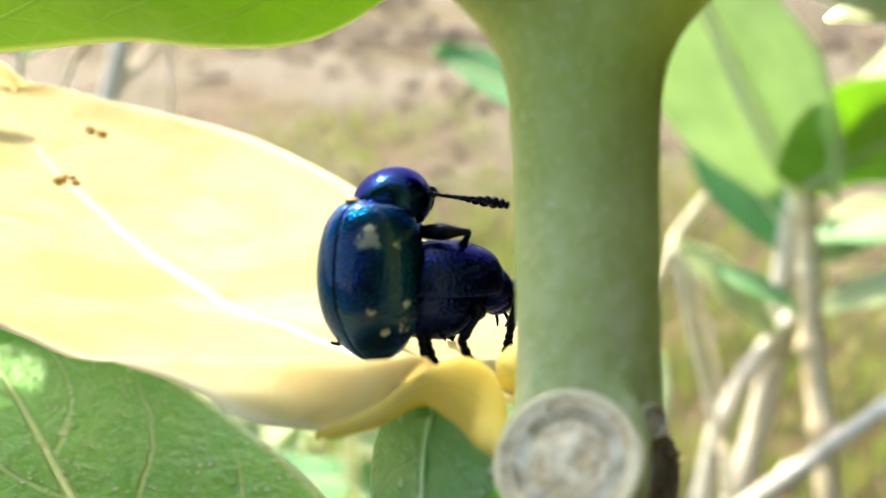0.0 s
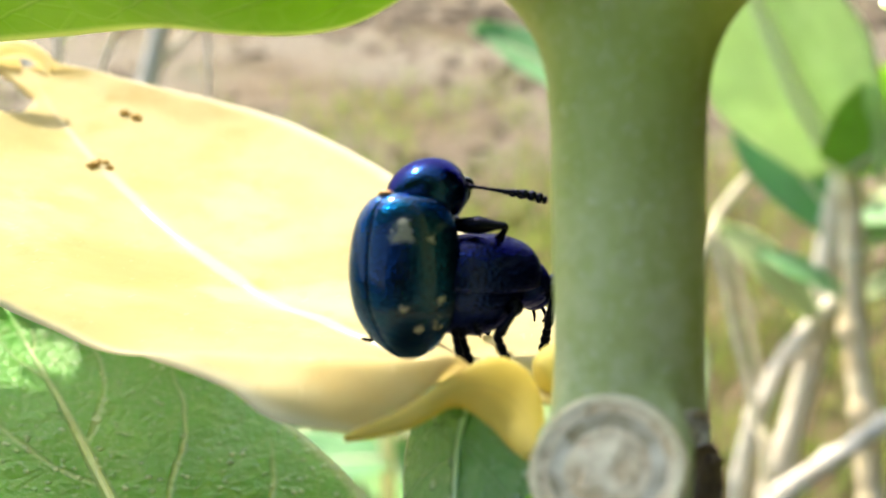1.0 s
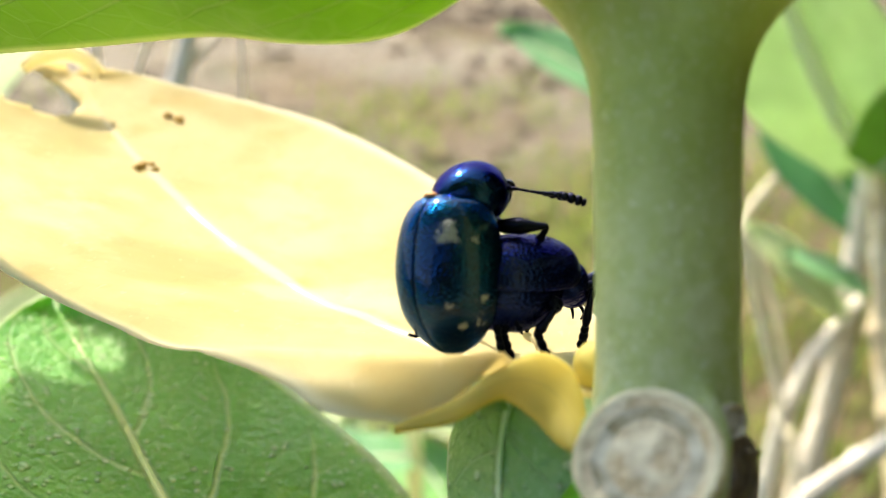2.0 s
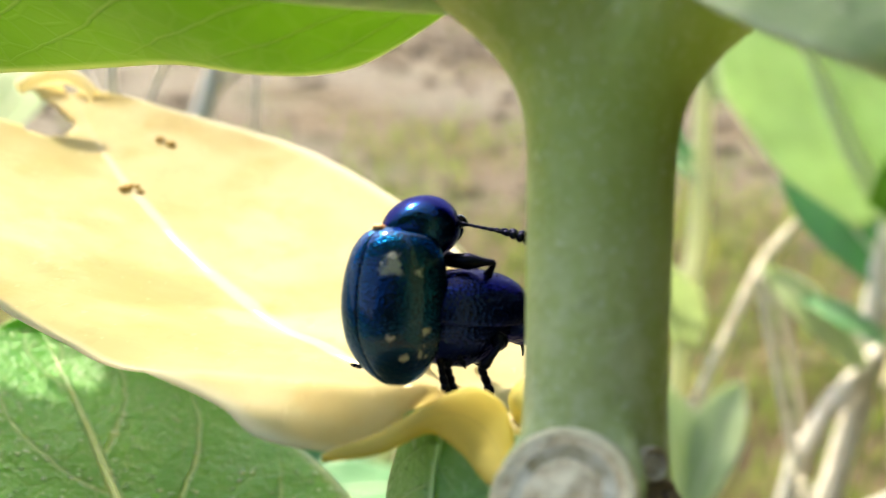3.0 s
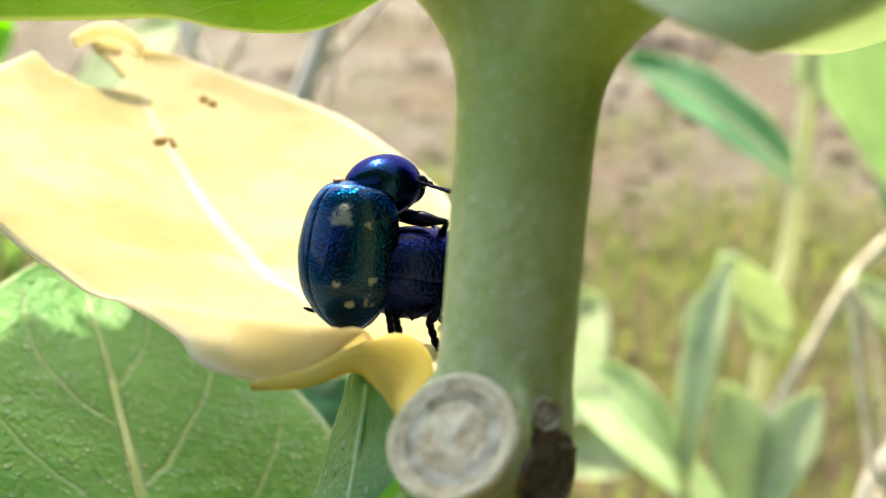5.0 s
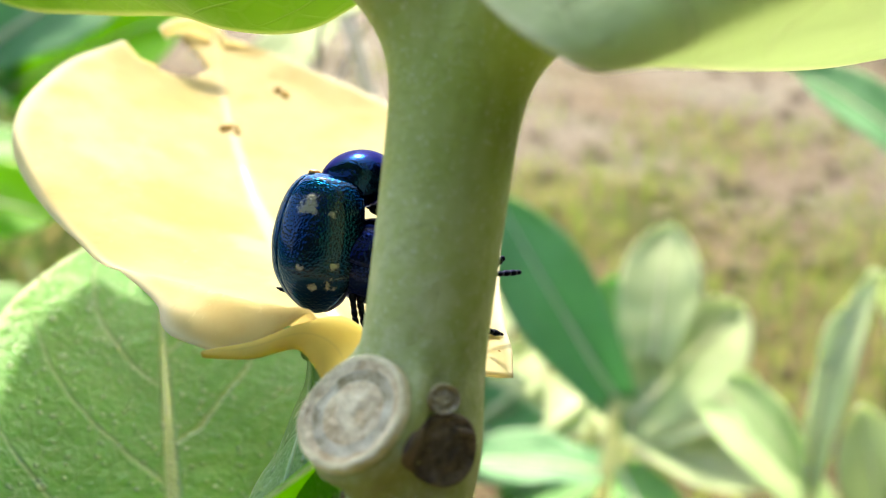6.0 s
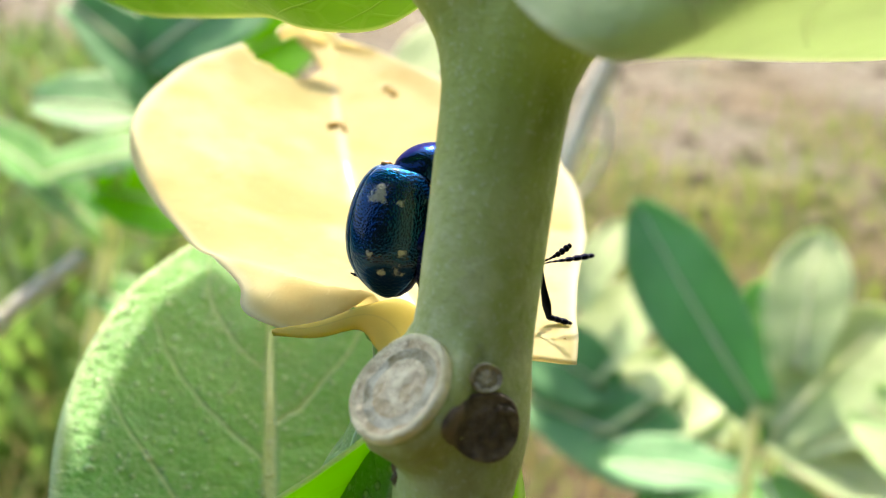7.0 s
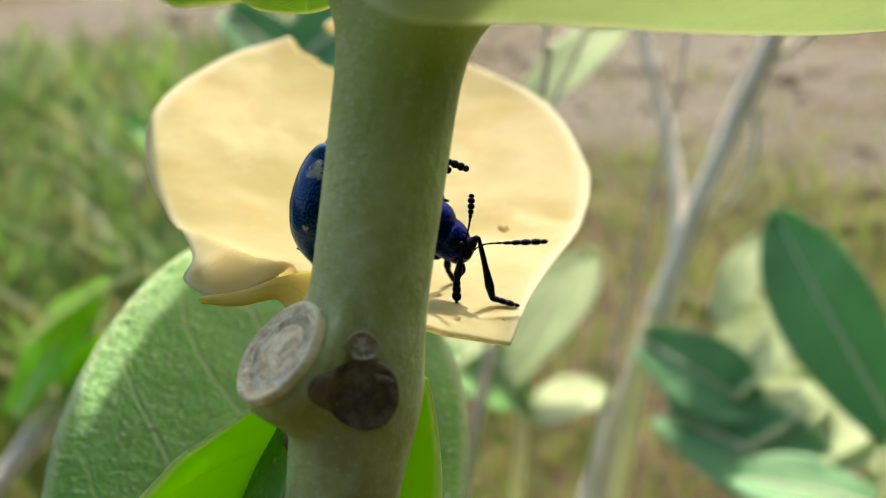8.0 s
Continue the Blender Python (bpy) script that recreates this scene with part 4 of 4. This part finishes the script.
shrub("milkweed_sapling", foot_of(66, 420), "low milkweed with light grey-green leaves", [
    ([foot_of(66, 420), (62, 420, -150), (66, 415, -88)], (4, 3.6, 3), YOUNG),
    ([(63, 420, -140), (46, 418, -100), (39, 416, -75), (37, 414, -32)], (2.6, 2.3, 2.0, 1.2), YOUNG),
], [
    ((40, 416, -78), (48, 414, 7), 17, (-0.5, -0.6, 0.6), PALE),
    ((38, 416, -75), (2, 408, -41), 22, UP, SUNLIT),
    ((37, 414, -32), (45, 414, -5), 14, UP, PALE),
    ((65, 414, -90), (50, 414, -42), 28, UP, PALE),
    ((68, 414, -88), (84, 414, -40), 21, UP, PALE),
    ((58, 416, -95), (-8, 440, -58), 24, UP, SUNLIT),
])
shrub("young_milkweed", foot_of(-36, 424), "young milkweed with one broad bluish green leaf", [
    ([foot_of(-36, 424), (-36, 424, -140), (-36, 420, -90), (-37, 417, -62)], (4, 3.6, 3.0, 2.4), YOUNG),
], [
    ((-37, 420, -60), (-99, 420, 10), 38, (-0.45, -0.7, 0.5), BLUISH),
    ((-37, 418, -90), (-90, 405, -95), 30, UP, BLUISH),
])
shrub("bushy_milkweed", foot_of(-55, 590), "bushy milkweed with pale sunlit leaves", [
    ([foot_of(-55, 590), (-54, 588, -160), (-52, 586, -110), (-50, 584, -90)], (5.5, 5, 4.2, 3.4), YOUNG),
], [
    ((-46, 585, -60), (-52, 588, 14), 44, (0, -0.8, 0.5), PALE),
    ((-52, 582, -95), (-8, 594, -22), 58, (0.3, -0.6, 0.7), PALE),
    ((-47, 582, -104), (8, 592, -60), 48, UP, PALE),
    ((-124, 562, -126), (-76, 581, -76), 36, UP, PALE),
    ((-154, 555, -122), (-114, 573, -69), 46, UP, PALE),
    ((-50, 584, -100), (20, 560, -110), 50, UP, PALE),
    ((-54, 584, -120), (-20, 540, -150), 44, UP, GREEN),
    ((-54, 584, -120), (-110, 560, -150), 44, UP, GREEN),
    ((-50, 586, -100), (-80, 610, -20), 44, UP, GREEN),
], lean=1.05)
shrub("milkweed_clump", foot_of(-190, 540), "clump of milkweed with pale sunlit leaves", [
    ([foot_of(-190, 540), (-192, 542, -150), (-196, 548, -100), (-200, 552, -60)], (5, 4.5, 4, 3), YOUNG),
    ([foot_of(-236, 516), (-238, 515, -170), (-254, 512, -106)], (3.5, 3.2, 2.6), YOUNG),
], [
    ((-276, 509, 37), (-238, 525, 97), 44, UP, PALE),
    ((-257, 511, -108), (-233, 535, -30), 50, UP, PALE),
    ((-238, 517, -127), (-211, 537, -100), 36, UP, PALE),
    ((-164, 563, -53), (-152, 571, 0), 26, UP, PALE),
    ((-154, 563, -89), (-131, 577, -30), 46, UP, PALE),
    ((-134, 566, -111), (-112, 580, -64), 44, UP, PALE),
    ((-105, 572, -121), (-73, 587, -77), 40, UP, PALE),
    ((-198, 548, -72), (-132, 568, -95), 44, (-0.3, -0.8, 0.5), BLUISH),
    ((-178, 550, -106), (-80, 576, -128), 54, (-0.3, -0.8, 0.5), BLUISH),
    ((-286, 494, -108), (-268, 509, -70), 36, UP, PALE),
    ((-292, 490, -103), (-242, 517, -122), 40, UP, GREEN),
], lean=1.05)
shrub("leafy_milkweed", foot_of(-390, 440), "leafy green milkweed with sun shining through its leaves", [
    ([foot_of(-390, 440), (-392, 440, -160), (-392, 438, -80), (-388, 432, -20)], (6, 5.5, 5, 4), YOUNG),
    ([(-430, 315, -215), (-418, 357, -145), (-404, 390, -100), (-392, 420, -70)], (6, 5.4, 4.6, 4), BARK),
], [
    ((-410, 402, 60), (-366, 448, 18), 44, (0.2, -0.7, 0.7), BLUISH),
    ((-420, 398, 6), (-378, 436, 10), 46, (0, -0.8, 0.6), BLUISH),
    ((-416, 398, -36), (-354, 458, -2), 48, (-0.1, -0.6, 0.7), GREEN),
    ((-394, 424, -34), (-348, 462, -38), 52, (0.2, -0.7, 0.6), BRIGHT),
    ((-372, 442, 22), (-306, 488, 80), 64, (0.4, -0.75, 0.5), BRIGHT),
    ((-380, 430, 40), (-330, 470, 100), 60, (0.3, -0.8, 0.4), BLUISH),
    ((-432, 330, -168), (-422, 368, -94), 44, UP, BRIGHT),
    ((-436, 334, -128), (-410, 372, -88), 36, (-0.25, -0.1, 0.95), PALE),
    ((-520, 400, -185), (-470, 400, -122), 38, (0.2, -0.6, 0.75), BRIGHT),
    ((-420, 345, -150), (-395, 380, -128), 40, (0.3, -0.8, 0.4), BRIGHT),
    ((-392, 435, -60), (-440, 370, -10), 46, UP, GREEN),
    ((-392, 436, -90), (-330, 470, -110), 50, UP, GREEN),
])
shrub("low_milkweed", foot_of(-74, 606), "low milkweed with spreading grey-green leaves", [
    ([(-75, 606, -100), (-74, 602, -141), foot_of(-74, 606)], (2.4, 2.8, 3.2), YOUNG),
], [
    ((-74, 602, -129), (-118, 572, -128), 26, UP, PALE),
    ((-74, 602, -129), (-40, 584, -122), 26, UP, PALE),
    ((-162, 620, -112), (-126, 632, -85), 26, UP, PALE),
    ((-74, 602, -115), (-90, 640, -95), 24, UP, PALE),
    ((-74, 602, -120), (-60, 560, -150), 26, UP, PALE),
])
shrub("dry_twig", foot_of(-210, 530), "leafless forked dry twig rising from the ground", [
    ([foot_of(-228, 575), (-223, 580, -175), (-213, 581, -95), (-203, 582, -22), (-189, 581, 45), (-175, 580, 107), (-164, 580, 160)], (8.0, 7.6, 7.2, 6.8, 6.2, 5.6, 5.0), TWIG),
    ([(-205, 583, -30), (-214, 587, 10), (-223, 590, 31), (-244, 591, 72), (-263, 590, 108), (-286, 590, 155)], (4.6, 4.4, 4.2, 4.0, 3.8, 3.4), TWIG),
    ([(-180, 580, 84), (-160, 590, 110), (-140, 600, 150)], (2.8, 2.5, 2.0), TWIG),
    ([(-176, 580, 62), (-172, 582, 40), (-178, 583, 18), (-190, 583, 0)], (2.0, 1.8, 1.6, 1.2), TWIG),
], [], "twig")
shrub("bare_stems", foot_of(-66, 205), "thin bare stems with one small leaf", [
    ([(-76, 194, 62), (-77, 196, 42), (-78, 198, 32), (-80, 205, -30), foot_of(-82, 210)], (0.5, 0.6, 0.65, 0.8, 1.0), BARK),
    ([(-58, 196, 52), (-64, 196, 39), (-69, 196, 30), (-80, 200, -10), (-80, 205, -60)], (0.35, 0.4, 0.45, 0.5, 0.6), BARK),
    ([(-54, 213, 60), (-55, 214, 44), (-55, 217, 27), (-58, 220, -40), foot_of(-62, 222)], (0.25, 0.3, 0.32, 0.4, 0.5), BARK),
], [
    ((-75, 193, 35), (-61, 196, 42), 7, UP, PALE),
])


# ---- the ground ----
def ground_height(x, y):
    p = Vector((x, y, 0))
    r = math.hypot(x, y)
    rough = 0.020 * noise.noise(p * 2.1) + 0.010 * noise.noise(p * 7.0) + 0.005 * noise.noise(p * 21.0)
    return rough * max(0.0, 1.0 - r / 40.0)


def build_ground():
    near = list(np.linspace(-3.2, 3.2, 141))
    far = [4.0, 5.5, 8.0, 12.0, 20.0, 40.0, 90.0, 250.0]
    xs = [-q for q in reversed(far)] + near + far
    ys = [-q for q in reversed(far)] + list(np.linspace(-3.0, 6.0, 181)) + [8.0, 12.0, 20.0, 40.0, 90.0, 250.0]
    verts = [(x, y, ground_height(x, y)) for y in ys for x in xs]
    w = len(xs)
    faces = [(j * w + i, j * w + i + 1, (j + 1) * w + i + 1, (j + 1) * w + i) for j in range(len(ys) - 1) for i in range(w - 1)]
    me = bpy.data.meshes.new("ground")
    me.from_pydata(verts, [], faces)
    me.materials.append(SOIL)
    me.polygons.foreach_set("use_smooth", [True] * len(me.polygons))
    return tagged(new("ground", me), "bare brown soil with mud and patches of grass", "ground", "", "structure")


build_ground()


def build_shade_bank():
    """An unseen dark bank, added behind the view to hold back light from the sky."""
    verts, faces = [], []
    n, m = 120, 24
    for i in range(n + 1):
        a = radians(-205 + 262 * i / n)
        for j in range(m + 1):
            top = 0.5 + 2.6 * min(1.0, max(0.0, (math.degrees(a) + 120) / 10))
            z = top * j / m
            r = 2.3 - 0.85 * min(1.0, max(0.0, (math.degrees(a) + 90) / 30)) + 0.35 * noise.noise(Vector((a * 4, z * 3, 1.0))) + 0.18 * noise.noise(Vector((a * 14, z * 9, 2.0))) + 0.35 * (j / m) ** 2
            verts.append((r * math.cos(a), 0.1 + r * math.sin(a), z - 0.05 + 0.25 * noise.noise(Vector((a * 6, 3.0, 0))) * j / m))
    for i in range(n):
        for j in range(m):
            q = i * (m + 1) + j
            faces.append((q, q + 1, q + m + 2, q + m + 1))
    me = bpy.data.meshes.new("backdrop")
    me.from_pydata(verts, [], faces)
    me.materials.append(SHADE_BANK)
    return tagged(new("backdrop", me), "unseen dark bank added behind the view to block sky light", "hedge", "", "structure")


def grassiness(x, y):
    """How thick the grass stands: a band near the plant, thinning to bare mud beyond."""
    q = 0.6 * noise.noise(Vector((x * 2.3, y * 2.3, 5.0))) + 0.4 * noise.noise(Vector((x * 6, y * 6, 9.0)))
    far = math.hypot(x, y)
    left = max(0.0, math.atan2(-x, max(y, 0.01)) - 0.62) if y > 0 else 0.0
    return 0.70 + q - 0.75 * max(0.0, far - 1.4) + 3.2 * left * max(0.0, 1.0 - max(0.0, far - 2.0) / 1.2)


def build_grass(name, count, material, seed, tall, wide, dry=False, area=(-3.2, 2.6, -1.9, 4.2), label=""):
    rng = random.Random(seed)
    verts, faces, uvs = [], [], []
    made = 0
    while made < count:
        x, y = rng.uniform(*area[:2]), rng.uniform(*area[2:])
        if label and math.atan2(-x, y) < 0.66 + 0.14 * noise.noise(Vector((x * 4, y * 4, 3.0))):
            continue
        if rng.random() > max(0.03 if dry else 0.008, grassiness(x, y)):
            continue
        made += 1
        turn, height = rng.uniform(0, math.tau), tall * rng.uniform(0.35, 1.0)
        height *= 1.0 + 1.6 * min(1.0, max(0.0, math.atan2(-x, max(y, 0.01)) - 0.55) * 3)
        lean, w = height * rng.uniform(0.1, 0.9 if not dry else 1.6), wide * rng.uniform(0.5, 1.0)
        z0 = ground_height(x, y) - 0.004
        c, s = math.cos(turn), math.sin(turn)
        n = len(verts)
        for t, half in ((0.0, 1.0), (0.4, 0.85), (0.75, 0.55), (1.0, 0.06)):
            out, up = lean * t ** 1.8, height * (t - 0.25 * t * t)
            for side in (-1, 1):
                verts.append((x + c * out - s * side * w * half, y + s * out + c * side * w * half, z0 + up))
                uvs.append((t, 0.5 + 0.4 * side))
        for k in range(3):
            faces.append((n + 2 * k, n + 2 * k + 1, n + 2 * k + 3, n + 2 * k + 2))
    me = bpy.data.meshes.new(name)
    me.from_pydata(verts, [], faces)
    layer = me.uv_layers.new(name="uv")
    layer.data.foreach_set("uv", [c for loop in me.loops for c in uvs[loop.vertex_index]])
    me.materials.append(material)
    me.polygons.foreach_set("use_smooth", [True] * len(me.polygons))
    return tagged(new(name, me), label or "thin grass growing on the soil" if not dry else "dry straw lying on the soil", "grass", "", "stuff")


build_shade_bank()
build_grass("grass", 60000, GRASS, 11, 0.085, 0.0022)
build_grass("weeds", 5000, WEED, 13, 0.11, 0.011, False, (-2.7, -0.6, 0.5, 2.0), "thick green weeds growing on the soil")
build_grass("straw", 2500, STRAW, 12, 0.06, 0.0014, True)


def build_clods():
    """Crumbs of soil, strewn about and heaped in ridges that run across the field."""
    rng = random.Random(21)
    bm = bmesh.new()
    bmesh.ops.create_icosphere(bm, subdivisions=2, radius=1.0)
    bm.verts.index_update()
    ball_verts = [v.co.copy() for v in bm.verts]
    ball_faces = [tuple(v.index for v in f.verts) for f in bm.faces]
    bm.free()
    spots = [(rng.uniform(-2.8, 1.5), rng.uniform(0.7, 4.6), rng.uniform(0.006, 0.022)) for _ in range(420)]
    for middle, spread, count, most in ((3.55, 0.16, 320, 0.042), (2.52, 0.10, 150, 0.024), (1.72, 0.16, 160, 0.022), (4.5, 0.2, 160, 0.05)):
        while count:
            x = rng.uniform(-3.2, 2.0)
            if noise.noise(Vector((x * 1.7, middle, 2.0))) < -0.12:
                continue
            spots.append((x, middle + rng.gauss(0, spread) + 0.12 * math.sin(x * 2.1 + middle), rng.uniform(0.25, 1.0) * most))
            count -= 1
    verts, faces = [], []
    for x, y, r in spots:
        seed = rng.uniform(0, 50)
        sx, sy, sz, a = rng.uniform(0.8, 1.6), rng.uniform(0.7, 1.2), rng.uniform(0.4, 0.8), rng.uniform(0, 3)
        first, z = len(verts), ground_height(x, y) + r * 0.2
        for c in ball_verts:
            q = c * (1 + 0.35 * noise.noise(c * 1.6 + Vector((seed, 0, 0))))
            verts.append((x + r * (q.x * sx * math.cos(a) - q.y * sy * math.sin(a)), y + r * (q.x * sx * math.sin(a) + q.y * sy * math.cos(a)), z + r * q.z * sz))
        faces += [tuple(first + i for i in f) for f in ball_faces]
    me = bpy.data.meshes.new("clods")
    me.from_pydata(verts, [], faces)
    me.materials.append(CLOD)
    return tagged(new("clods", me), "scattered clods of dry brown soil", "soil", "", "stuff")


build_clods()


def motions():
    """The lower beetle feels about with its antennae; the upper one's hardly stir."""

    def sway(ob, rows):
        at = ob.matrix_basis.translation.copy()
        walk(ob, [(t, Matrix.Translation(at) @ pose(0, 0, 0, rx, ry, rz)) for t, rx, ry, rz in rows])

    sway(antenna_lower_a, [(0, 0, -4, 4), (3, 0, 2, -3), (5.8, 0, 3, 2), (6.5, 0, 6, 2), (7.0, 0, -2, 0), (7.5, 0, -4, -3), (8.0, 0, 0, 0)])
    sway(antenna_lower_b, [(0, 0, 68, -3), (3, 0, 72, 3), (5.0, 0, 64, 0), (6.0, 0, 62, 2), (7.3, 0, 55, 2), (7.7, 0, 18, 1), (8.0, 0, 0, 0)])
    sway(antenna_upper_a, [(0, 0, 0, 2), (1.5, 0, 0, 0), (3.0, 0, 3, 0), (4.5, 0, 4, 0), (8.0, 0, 2, 0)])


motions()
